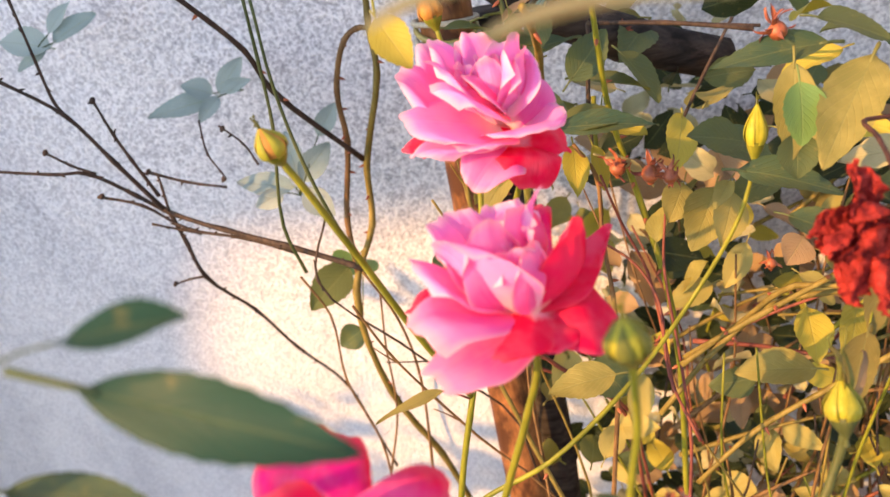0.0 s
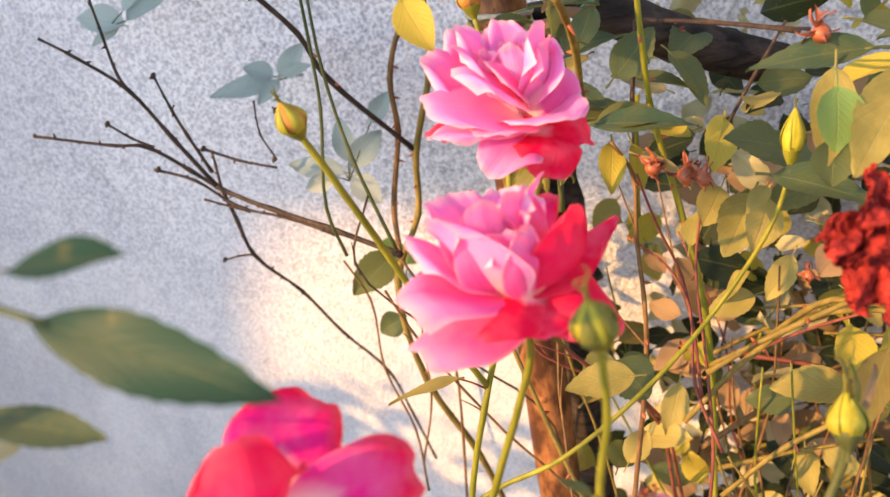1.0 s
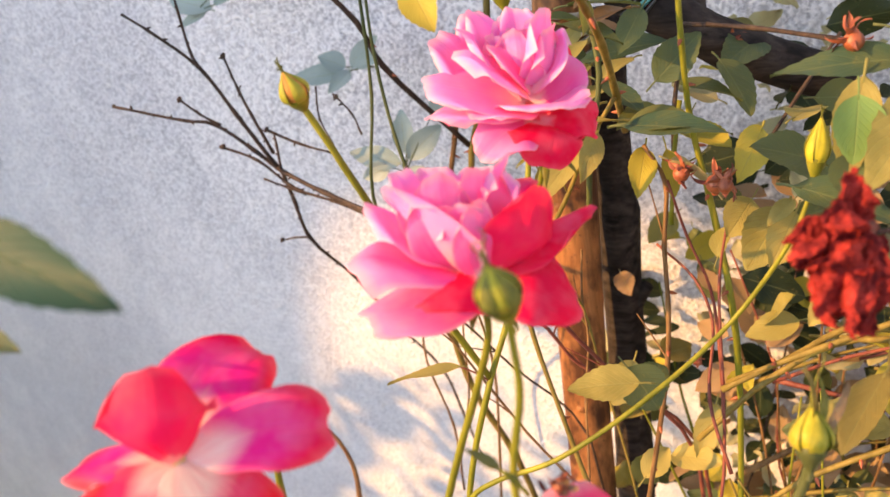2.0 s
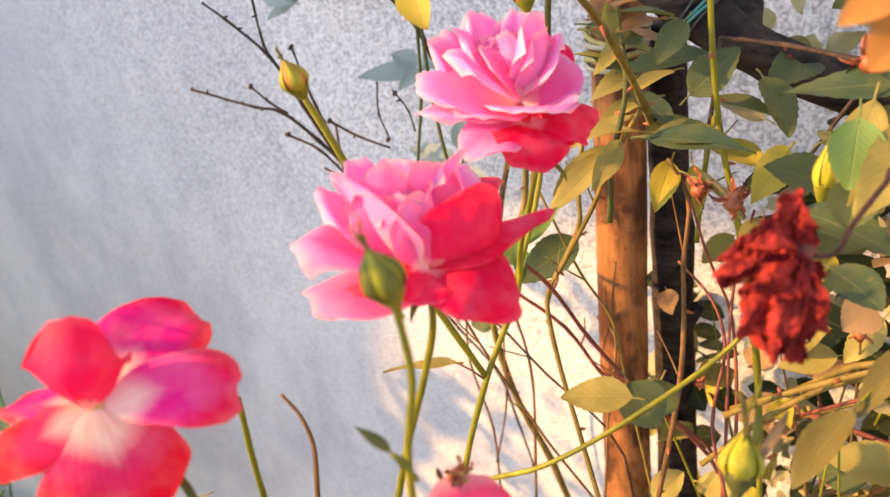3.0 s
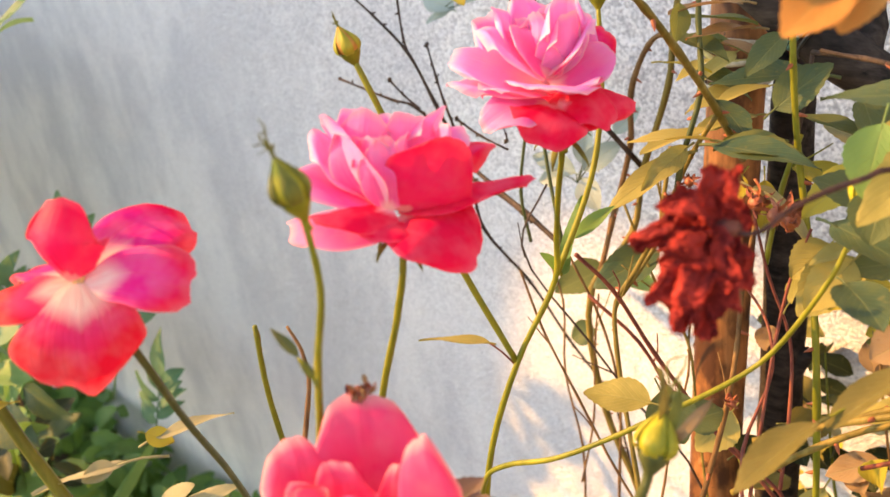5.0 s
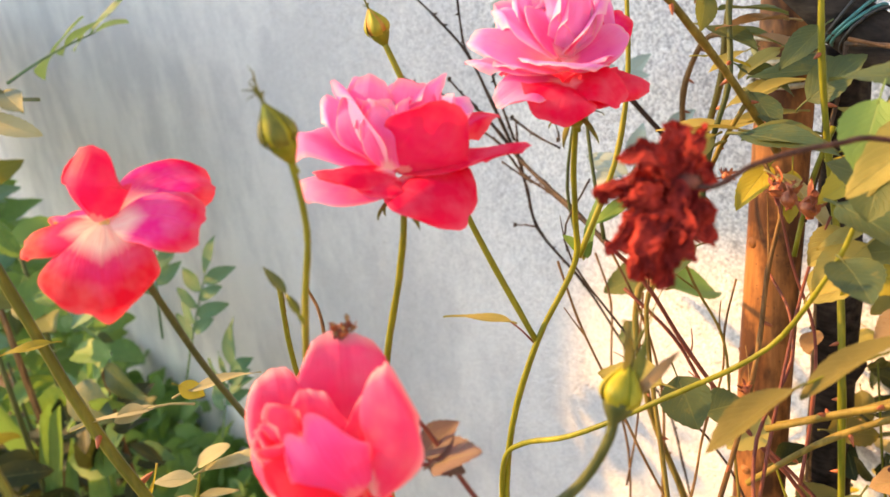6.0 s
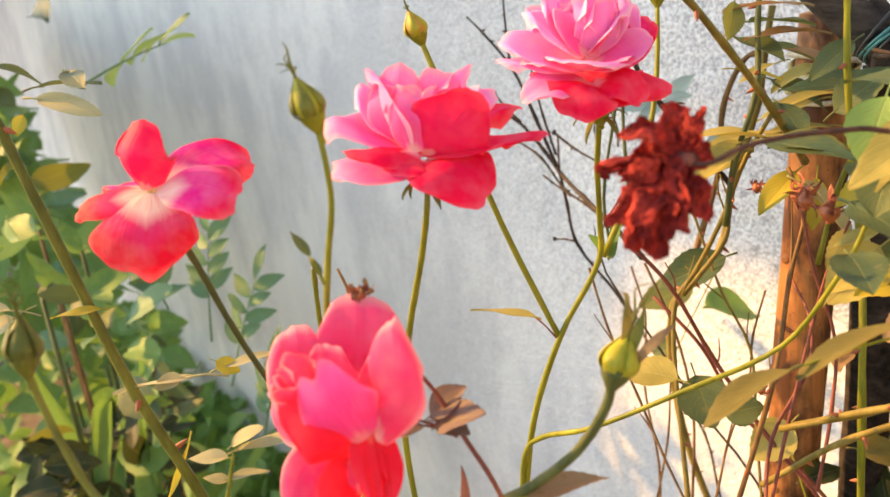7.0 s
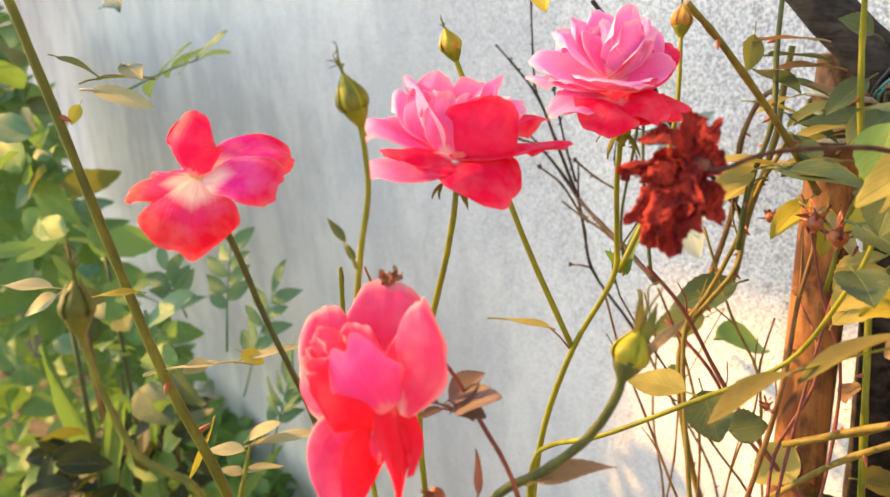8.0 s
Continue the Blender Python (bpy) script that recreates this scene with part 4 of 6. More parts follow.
def rosebud(name, label, points, tip, radius, r0, r1, mat, stem_mat, seed, tails=0.012, open_=0.0, fat=0.42, sepal_mat=None):
    """A bud on its stem; points run from the foot of the bud down."""
    sepal_mat = sepal_mat or SEPAL
    bud = thing(name, points[min(2, len(points) - 1)], label, "rose bud", "rose buds")
    b, t = np.array(points[0], float), np.array(tip, float)
    up, n, s = basis(t - b, (0.3, -0.8, 0.2))
    z = np.linalg.norm(t - b)
    bulb(bud, b - up * z * 0.36, b + up * z * 0.46, radius * 0.74, stem_mat, "hip", 0.72, 0.2)
    body = bulb(bud, b + up * z * 0.10, t, radius * 0.94, mat, "bud", fat, 0.4, ribs=0.04, drop=0.6)
    for k in range(5):
        hugging_sepal(body, b + up * z * 0.10, up, n, s, z * 0.90, radius * 0.94, 2 * math.pi * k / 5 + seed, sepal_mat, seed + k, open_ * (0.7 + 0.4 * math.sin(seed + 2 * k)), fat)
    for k in range(4):
        a = 1.6 * k + seed
        out = math.cos(a) * n + math.sin(a) * s
        h = tails * (0.75 + 0.5 * math.sin(a * 1.7))
        stem(body, [t - up * z * 0.12, t + up * h * 0.45 + out * tails * 0.05, t + up * h * 0.8 + out * tails * 0.2, t + up * h + out * tails * 0.5 * math.cos(a)], radius * 0.09, radius * 0.02, SEPAL, "sepal_tip", seed=seed + k, sides=5, steps=3)
    stem(bud, points, r0, r1, stem_mat, seed=seed)
    return bud


rosebud("rosebud", "closed green rose bud on a slender stem", [(0.0150, 0.2090, 0.8600), (0.0150, 0.2100, 0.8480), (0.0147, 0.2100, 0.8317), (0.0105, 0.2060, 0.8060), (0.0106, 0.2014, 0.7842), (0.0043, 0.2002, 0.7580), (-0.0031, 0.1942, 0.7160), (-0.06, 0.29, -0.75)],
        (0.0135, 0.2045, 0.8790), 0.0068, 0.0011, 0.0016, BUD, STEM, 61, 0.011)
rosebud("rosebud", "small orange-yellow bud on a thin stem", [(-0.1160, 0.3395, 0.8715), (-0.1105, 0.3420, 0.8550), (-0.1000, 0.3500, 0.8150), (-0.0850, 0.3650, 0.7500), (-0.0686, 0.3819, 0.6887)],
        (-0.1186, 0.3350, 0.8895), 0.0072, 0.0016, 0.0019, BUD_ORANGE, STEM, 62, 0.006, sepal_mat=BUD)
rosebud("rosebud", "small yellow-green bud on a long arching stem", [(0.096, 0.434, 0.792), (0.092, 0.431, 0.772), (0.083, 0.427, 0.750), (0.058, 0.421, 0.709), (0.021, 0.390, 0.682), (-0.03, 0.366, 0.648), (-0.068, 0.362, 0.628), (-0.085, 0.361, 0.612), (-0.098, 0.362, 0.56), (-0.105, 0.365, 0.4), (-0.105, 0.37, -0.75)],
        (0.098, 0.439, 0.819), 0.0062, 0.0011, 0.0020, BUD_YELLOW, STEM, 63, 0.005, sepal_mat=BUD_YELLOW)
plump = rosebud("rosebud", "plump green bud with open twisted sepals", [(0.0944, 0.2713, 0.7597), (0.0925, 0.2690, 0.7501), (0.0848, 0.2607, 0.7323), (0.0712, 0.2493, 0.7161), (0.0559, 0.2367, 0.7026), (0.0, 0.27, 0.62), (-0.02, 0.29, 0.3), (-0.02, 0.3, -0.75)],
        (0.0945, 0.2809, 0.7769), 0.0078, 0.0018, 0.0024, BUD_YELLOW, STEM_DARK, 64, 0.016, 0.12, sepal_mat=BUD)
for k, tip in enumerate(((0.0925, 0.2840, 0.7905), (0.0975, 0.2872, 0.7850), (0.1065, 0.2915, 0.7800))):
    sepal(plump, (0.0945 + 0.0015 * k, 0.2785, 0.7690 - 0.002 * k), tip, (0.5, -0.6, 0.2 + 0.2 * k), 0.0042, (LEAF_OLIVE, SEPAL, LEAF_DRY)[k], seed=70 + k, bend=-0.12, cup=0.6, twist=1.2 - 0.6 * k, ripple=0.06)
rosebud("rosebud", "brownish bud with spreading sepals on a prickly stem", [(-0.0064, 0.0973, 0.7958), (-0.0038, 0.0985, 0.7827), (0.0033, 0.1013, 0.7660), (0.0143, 0.1063, 0.7491), (0.0303, 0.1217, 0.7359), (0.03, 0.12, 0.68), (0.02, 0.16, 0.4), (0.0, 0.2, -0.75)],
        (-0.0112, 0.0994, 0.8140), 0.0066, 0.0012, 0.0018, SEPAL, STEM_OLIVE, 65, 0.016, 0.5)
rosebud("rosebud", "orange-tipped small bud beside the pale rose", [(-0.0605, 0.4695, 0.8749), (-0.0550, 0.4618, 0.8443), (-0.0518, 0.4545, 0.8210), (-0.0497, 0.4384, 0.7849), (-0.0597, 0.4139, 0.7334)],
        (-0.0636, 0.4738, 0.8926), 0.0072, 0.0013, 0.0018, BUD_ORANGE, STEM, 66, 0.003, sepal_mat=BUD_ORANGE)
# ---- bare branch in front of the wall ----
branch = thing("bare_branch", (-0.1791, 0.5600, 0.6429), "leafless dark branching twig in front of the plaster wall", "branch")
def add_twig(pts, r0, r1, mat):
    """One twig of the bare branch with the buds along it."""
    twig = stem(branch, pts, r0, r1, mat, "twig", seed=int(1000 * pts[0][2]), sides=6, knots=0.3, steps=4)
    line = spline(pts, 8)
    rng = np.random.default_rng(int(1e4 * abs(pts[0][0])))
    run = 0.0
    for a, b in zip(line, line[1:]):
        run += np.linalg.norm(b - a)
        if run > 0.013:
            run = rng.uniform(-0.004, 0.004)
            way = (b - a) / np.linalg.norm(b - a) * rng.choice((-0.5, 0.5)) + rng.normal(0, 0.6, 3)
            way *= rng.uniform(0.003, 0.006) / np.linalg.norm(way)
            bulb(twig, b, b + way, 0.0011, TWIG, "twig_bud", 0.3, 0.9, 6)


add_twig([(-0.1662, 0.5550, 0.6686), (-0.2349, 0.5850, 0.6792), (-0.2892, 0.6050, 0.6887), (-0.3375, 0.6200, 0.7031), (-0.3616, 0.6220, 0.7222), (-0.3884, 0.6100, 0.7543), (-0.4055, 0.6000, 0.7614), (-0.4666, 0.5850, 0.7830)], 0.0024, 0.0011, TWIG)
add_twig([(-0.3420, 0.6220, 0.7042), (-0.3634, 0.6150, 0.7589), (-0.3788, 0.6050, 0.8066), (-0.4083, 0.5950, 0.8426), (-0.4265, 0.5900, 0.8602)], 0.0020, 0.0010, TWIG)
add_twig([(-0.3781, 0.6050, 0.8050), (-0.3825, 0.6050, 0.8192), (-0.3798, 0.6020, 0.8532), (-0.3768, 0.6000, 0.8963), (-0.3769, 0.6000, 0.9158)], 0.0013, 0.0008, TWIG)
add_twig([(-0.3409, 0.6200, 0.7204), (-0.3463, 0.6120, 0.7605), (-0.3503, 0.6100, 0.7835), (-0.3517, 0.6050, 0.8153)], 0.0015, 0.0009, TWIG)
add_twig([(-0.3375, 0.6200, 0.7031), (-0.3390, 0.6280, 0.6659), (-0.3403, 0.6370, 0.6243), (-0.3334, 0.6900, 0.5432), (-0.3279, 0.7400, 0.4485), (-0.3050, 0.7850, 0.3473), (-0.2946, 0.7950, 0.2694), (-0.2812, 0.8000, 0.1825)], 0.0017, 0.0015, TWIG)
add_twig([(-0.3403, 0.6370, 0.6243), (-0.3545, 0.6350, 0.6244), (-0.3681, 0.6320, 0.6227)], 0.0011, 0.0008, TWIG)
add_twig([(-0.3410, 0.6200, 0.7427), (-0.3120, 0.6200, 0.7292), (-0.2814, 0.6220, 0.7187)], 0.0013, 0.0009, TWIG)
add_twig([(-0.3379, 0.6200, 0.7048), (-0.3342, 0.6180, 0.7288), (-0.3325, 0.6170, 0.7410)], 0.0012, 0.0009, TWIG)
add_twig([(-0.3839, 0.6050, 0.7345), (-0.3530, 0.6100, 0.7187), (-0.3241, 0.6120, 0.6902), (-0.2727, 0.6000, 0.6812), (-0.2278, 0.5850, 0.6709)], 0.0012, 0.0012, TWIG)
add_twig([(-0.3515, 0.6100, 0.7000), (-0.3294, 0.6120, 0.6898), (-0.3137, 0.6120, 0.6836)], 0.0009, 0.0010, TWIG)
add_twig([(-0.4059, 0.6000, 0.7810), (-0.3936, 0.6050, 0.7652), (-0.3792, 0.6100, 0.7524)], 0.0010, 0.0011, TWIG)
add_twig([(-0.3507, 0.6100, 0.7826), (-0.3475, 0.6110, 0.7876)], 0.0008, 0.0006, TWIG)
add_twig([(-0.2732, 0.6300, 0.7698), (-0.2535, 0.6200, 0.7550), (-0.2434, 0.6100, 0.7409)], 0.0007, 0.0008, TWIG)
add_twig([(-0.2876, 0.6300, 0.7770), (-0.2885, 0.6250, 0.7500), (-0.2792, 0.6200, 0.7303)], 0.0007, 0.0007, TWIG)
for place in ((-0.3801, 0.6050, 0.7339), (-0.2710, 0.6300, 0.7664), (-0.2803, 0.6200, 0.7272), (-0.3517, 0.6050, 0.8153), (-0.3681, 0.6320, 0.6227), (-0.3410, 0.6200, 0.7427), (-0.4059, 0.6000, 0.7810)):
    p = np.array(place)
    bulb(branch, p - (0.002, 0, 0.002), p + (0.002, 0, 0.003), 0.0022, TWIG, "dry_bud", 0.5, 0.5, 7)

# ---- tall canes of the rose bush ----
bush = thing("rose_bush", (0.0, 0.55, -0.75), "dense rose bush with olive and shaded green leaves", "bush")
def add_cane(k, pts, r0, r1, mat):
    """One cane of the bush with its thorns."""
    if 22 <= k or 11 <= k <= 13:
        r0, r1 = r0 * 0.75, r1 * 0.75
    if (r1 >= 0.0019 or k >= 22) and 0.0 < pts[-1][2] < min(0.60, pts[0][2] - 0.05):
        end, before = np.array(pts[-1]), np.array(pts[-2])
        on = (end - before) / np.linalg.norm(end - before)
        pts = [*pts, tuple(end + on * 0.12), (end[0] * 0.6, end[1] + 0.08, -0.75)]
    cane_ = stem(bush, pts, r0, r1, mat, "cane", seed=200 + k, sides=8, knots=0.14, steps=4)
    line = spline(pts, 8)
    if k >= 22:
        # side twigs
        rng = np.random.default_rng(900 + k)
        for at_ in (0.25, 0.55):
            i = int(at_ * (len(line) - 2)) + int(rng.integers(0, 3))
            along = (line[i] - line[i + 1]) / np.linalg.norm(line[i + 1] - line[i])
            way = along + rng.normal(0, 0.55, 3) * (1, 0.5, 0.6)
            way *= rng.uniform(0.02, 0.045) / np.linalg.norm(way)
            stem(cane_, [line[i], line[i] + way * 0.5 + rng.normal(0, 0.0015, 3), line[i] + way], 0.0008, 0.0004, mat, "twig", seed=950 + k, sides=5, steps=3)
    if r1 < 0.0018:
        return
    rng = np.random.default_rng(700 + k)
    run = 0.0
    for a, b in zip(line, line[1:]):
        run += np.linalg.norm(b - a)
        if run > 0.028 and b[2] > 0.35:
            run = rng.uniform(-0.012, 0.006)
            way = rng.normal(0, 1, 3)
            way -= (b - a) * (way @ (b - a)) / ((b - a) @ (b - a))
            way *= (r1 + 0.0045) / np.linalg.norm(way)
            bulb(cane_, b + way * 0.2, b + way - (0, 0, 0.002), 0.0013, THORN, "thorn", 0.22, 0.9, 6)


add_cane(0, [(-0.1430, 0.6900, 0.8493), (-0.1470, 0.6850, 0.8113), (-0.1487, 0.6800, 0.7737), (-0.1775, 0.6800, 0.6929), (-0.1843, 0.6700, 0.6378), (-0.2038, 0.6300, 0.5932), (-0.1995, 0.6300, 0.4707), (-0.1695, 0.6400, 0.3685), (-0.1519, 0.6500, 0.2641), (0.0, 0.68, -0.75)], 0.0026, 0.0036, CANE_GREEN)
add_cane(1, [(-0.1450, 0.6850, 0.8100), (-0.1572, 0.6850, 0.8120), (-0.1699, 0.6850, 0.8036), (-0.1858, 0.6800, 0.7644), (-0.1889, 0.6800, 0.7170), (-0.2062, 0.6700, 0.6440), (-0.1998, 0.6400, 0.6075)], 0.0022, 0.0028, CANE)
add_cane(2, [(-0.2423, 0.5600, 0.8974), (-0.2203, 0.6000, 0.8359), (-0.2168, 0.6200, 0.7957), (-0.1792, 0.6800, 0.6988)], 0.0018, 0.0024, TWIG)
add_cane(3, [(-0.2014, 0.5800, 0.8805), (-0.2050, 0.5800, 0.8328), (-0.2076, 0.5750, 0.7874), (-0.2233, 0.5700, 0.7047), (-0.2178, 0.5700, 0.6605)], 0.0012, 0.0014, STEM_DARK)
add_cane(4, [(-0.1969, 0.5800, 0.8759), (-0.1983, 0.5750, 0.8169), (-0.1897, 0.5650, 0.7527), (-0.1671, 0.5500, 0.6760)], 0.0011, 0.0015, STEM_DARK)
add_cane(5, [(-0.2452, 0.6200, 0.6232), (-0.2304, 0.6200, 0.5785), (-0.2355, 0.6200, 0.4978), (-0.2213, 0.6200, 0.4166), (-0.2252, 0.6200, 0.3267)], 0.0009, 0.0013, CANE)
add_cane(6, [(-0.1689, 0.5600, 0.6611), (-0.1584, 0.5800, 0.5981), (-0.1585, 0.6000, 0.5157), (-0.1720, 0.6100, 0.4018), (-0.1865, 0.6200, 0.3047)], 0.0010, 0.0015, CANE)
add_cane(7, [(-0.1735, 0.6000, 0.6088), (-0.1818, 0.6000, 0.5526), (-0.1887, 0.6000, 0.4762), (-0.2174, 0.6100, 0.3816)], 0.0008, 0.0011, CANE)
add_cane(8, [(-0.0111, 0.4204, 0.8933), (-0.0092, 0.4360, 0.8789), (-0.0082, 0.4633, 0.8520), (-0.0124, 0.5117, 0.8059), (-0.0152, 0.5465, 0.7674)], 0.0018, 0.0024, CANE_GREEN)
add_cane(9, [(0.0249, 0.5223, 0.8964), (0.0234, 0.5249, 0.8687), (0.0248, 0.5247, 0.8272), (0.0286, 0.5257, 0.7806), (0.0426, 0.5156, 0.7192), (0.0566, 0.4970, 0.6422), (0.06, 0.5, 0.4), (0.08, 0.52, -0.75)], 0.0017, 0.0023, STEM)
add_cane(10, [(-0.0323, 0.5280, 0.8965), (-0.0265, 0.5159, 0.8566), (-0.0203, 0.5063, 0.8200), (-0.0265, 0.4936, 0.7786), (-0.0292, 0.4876, 0.7387)], 0.0015, 0.0019, STEM_DARK)
add_cane(11, [(0.0177, 0.4948, 0.7570), (0.0280, 0.4924, 0.7212), (0.0414, 0.4933, 0.6818), (0.0473, 0.4823, 0.6435), (0.0510, 0.4643, 0.5992)], 0.0010, 0.0016, STEM_RED)
add_cane(12, [(0.0089, 0.4989, 0.7101), (0.0333, 0.4810, 0.6970), (0.0449, 0.4641, 0.6784), (0.0455, 0.4301, 0.6462), (0.0593, 0.4057, 0.6133)], 0.0010, 0.0015, STEM_RED)
add_cane(13, [(0.0574, 0.4782, 0.7600), (0.0526, 0.4692, 0.7385), (0.0492, 0.4605, 0.7075), (0.0531, 0.4324, 0.6539), (0.0545, 0.4128, 0.6048), (0.0493, 0.3957, 0.5615)], 0.0009, 0.0015, STEM_RED)
add_cane(14, [(0.0525, 0.4278, 0.6564), (0.0904, 0.4404, 0.6752), (0.1231, 0.4482, 0.6925), (0.20, 0.40, 0.70)], 0.0017, 0.0019, CANE_GREEN)
add_cane(15, [(0.0384, 0.4317, 0.6128), (0.0808, 0.4479, 0.6541), (0.1232, 0.4541, 0.6794), (0.22, 0.42, 0.69)], 0.0017, 0.0020, CANE_GREEN)
add_cane(16, [(0.0603, 0.4340, 0.5425), (0.0991, 0.4419, 0.5795), (0.1461, 0.4397, 0.6170), (0.1836, 0.4331, 0.6507)], 0.0017, 0.0019, CANE_GREEN)
add_cane(17, [(0.0552, 0.4345, 0.6564), (0.0970, 0.4354, 0.6817), (0.1436, 0.4374, 0.7071), (0.1763, 0.4337, 0.7283)], 0.0017, 0.0019, CANE_GREEN)
add_cane(18, [(0.0645, 0.5332, 0.7492), (0.0901, 0.5521, 0.7886), (0.1100, 0.5637, 0.8187)], 0.0012, 0.0010, TWIG)
add_cane(19, [(0.0383, 0.5264, 0.8400), (0.0826, 0.5197, 0.8343), (0.1156, 0.5120, 0.8306)], 0.0011, 0.0009, TWIG)
add_cane(20, [(0.0210, 0.5569, 0.8317), (0.0624, 0.5219, 0.8377), (0.1058, 0.4859, 0.8398)], 0.0013, 0.0013, TWIG)
add_cane(21, [(0.0210, 0.5569, 0.8317), (0.0193, 0.5544, 0.8076), (0.0161, 0.5489, 0.7805), (0.0175, 0.5215, 0.7354)], 0.0012, 0.0015, TWIG)
add_cane(22, [(0.0036, 0.5022, 0.7766), (0.0152, 0.5014, 0.7532), (0.0150, 0.4884, 0.7147), (0.0174, 0.4768, 0.6775), (0.0170, 0.4642, 0.6398), (0.0008, 0.4319, 0.5210)], 0.0016, 0.0026, CANE)
add_cane(23, [(0.0196, 0.5479, 0.7859), (0.0176, 0.5295, 0.7583), (0.0163, 0.5137, 0.7159)], 0.0020, 0.0020, STEM)
add_cane(24, [(-0.1203, 0.5178, 0.6583), (-0.0862, 0.5292, 0.6235), (-0.0650, 0.5382, 0.5805), (-0.0532, 0.5415, 0.5675)], 0.0018, 0.0020, STEM_RED)
add_cane(25, [(-0.0856, 0.4642, 0.7201), (-0.0747, 0.4856, 0.6888), (-0.0563, 0.5059, 0.6330), (-0.0291, 0.5224, 0.5805)], 0.0018, 0.0022, STEM_RED)
add_cane(28, [(-0.0969, 0.5330, 0.7327), (-0.0731, 0.5370, 0.6674), (-0.0552, 0.5443, 0.6262), (-0.0429, 0.5342, 0.5702)], 0.0012, 0.0015, CANE_GREEN)
add_cane(29, [(-0.1795, 0.5521, 0.7240), (-0.1973, 0.5359, 0.6745), (-0.1549, 0.5590, 0.5876), (-0.1303, 0.5736, 0.5392)], 0.0011, 0.0015, TWIG)
add_cane(30, [(-0.0130, 0.5099, 0.8044), (-0.0295, 0.5082, 0.7776), (-0.0502, 0.5104, 0.7336), (-0.0732, 0.5096, 0.6916), (-0.0834, 0.5009, 0.6696), (-0.0786, 0.4918, 0.6384), (-0.0518, 0.4700, 0.5535)], 0.0019, 0.0025, CANE_GREEN)
add_cane(31, [(-0.0705, 0.5548, 0.7663), (-0.0739, 0.5472, 0.7255), (-0.0721, 0.5395, 0.7062), (-0.0848, 0.5095, 0.6713)], 0.0020, 0.0026, CANE_GREEN)
add_cane(32, [(-0.0565, 0.5632, 0.6651), (-0.0557, 0.5477, 0.6340), (-0.0515, 0.5375, 0.6024), (-0.0523, 0.5150, 0.5637), (-0.0504, 0.5012, 0.5324)], 0.0010, 0.0014, CANE)
add_cane(34, [(-0.1606, 0.4919, 0.6798), (-0.1461, 0.4932, 0.6351), (-0.1214, 0.4980, 0.5799), (-0.0960, 0.4966, 0.5381)], 0.0012, 0.0015, CANE)

# single leaves that stand out
def add_leaf(base, tip, face, width, mat):
    leaf(bush, base, tip, face, width, mat, seed=int(abs(base[0] + tip[2]) * 1e5) % 9973, stalk=0.008, fold=0.3, droop=0.14)


add_leaf((-0.0047, 0.4982, 0.7921), (0.0456, 0.5064, 0.7890), (0.2502, -0.1236, 0.9603), 0.025, LEAF)
add_leaf((-0.0107, 0.5069, 0.7908), (-0.0523, 0.4798, 0.7982), (0.0935, 0.1246, 0.9878), 0.018, LEAF_PALE)
add_leaf((-0.0281, 0.5017, 0.7814), (-0.0551, 0.4540, 0.7608), (0.1167, -0.5092, 0.8527), 0.016, LEAF_PALE)
add_leaf((-0.0312, 0.5420, 0.8043), (0.0034, 0.5188, 0.7926), (0.5934, -0.3048, 0.7449), 0.020, LEAF)
add_leaf((0.0108, 0.5665, 0.7923), (0.0571, 0.5555, 0.7860), (0.1420, 0.0502, 0.9886), 0.018, LEAF)
add_leaf((0.0167, 0.5530, 0.7639), (0.0513, 0.5363, 0.7627), (0.4311, -0.2418, 0.8693), 0.028, LEAF_YELLOW)
add_leaf((0.0152, 0.5128, 0.7690), (0.0213, 0.5005, 0.7421), (0.5042, -0.6077, 0.6136), 0.014, LEAF_YELLOW)
add_leaf((0.0829, 0.4766, 0.7494), (0.0650, 0.4465, 0.7275), (0.1963, -0.6301, 0.7513), 0.028, LEAF_PALE)
add_leaf((0.1342, 0.4498, 0.8408), (0.0752, 0.4394, 0.8434), (0.2052, -0.3251, 0.9232), 0.020, LEAF)
add_leaf((0.1243, 0.4362, 0.8602), (0.1588, 0.4346, 0.8467), (0.2052, -0.3251, 0.9232), 0.020, LEAF)
add_leaf((0.1486, 0.4286, 0.8408), (0.1141, 0.3799, 0.8142), (-0.0916, -0.5274, 0.8447), 0.028, LEAF_PALE)
add_leaf((0.1138, 0.4617, 0.7911), (0.1372, 0.4412, 0.7894), (0.2047, -0.4502, 0.8691), 0.022, LEAF_PALE)
add_leaf((0.0864, 0.4290, 0.7868), (0.1342, 0.4104, 0.7802), (0.2052, -0.3251, 0.9232), 0.022, LEAF)
add_leaf((0.0967, 0.4652, 0.7833), (0.0667, 0.4562, 0.7976), (0.2053, -0.4038, 0.8915), 0.024, LEAF)
add_leaf((0.1051, 0.4003, 0.7740), (0.1281, 0.3791, 0.7713), (0.2052, -0.3251, 0.9232), 0.022, LEAF)
add_leaf((0.1535, 0.4979, 0.5776), (0.0978, 0.4934, 0.5884), (0.2052, -0.3251, 0.9232), 0.030, LEAF_PALE)
add_leaf((0.1507, 0.5219, 0.6153), (0.1527, 0.4901, 0.5900), (0.2024, -0.5274, 0.8252), 0.027, LEAF_YELLOW)
add_leaf((0.1787, 0.5054, 0.6294), (0.1627, 0.4611, 0.6148), (0.3931, -0.5012, 0.7709), 0.027, LEAF_YELLOW)
add_leaf((0.0127, 0.3950, 0.6837), (-0.0262, 0.3866, 0.6831), (0.2052, -0.3251, 0.9232), 0.022, LEAF_PALE)
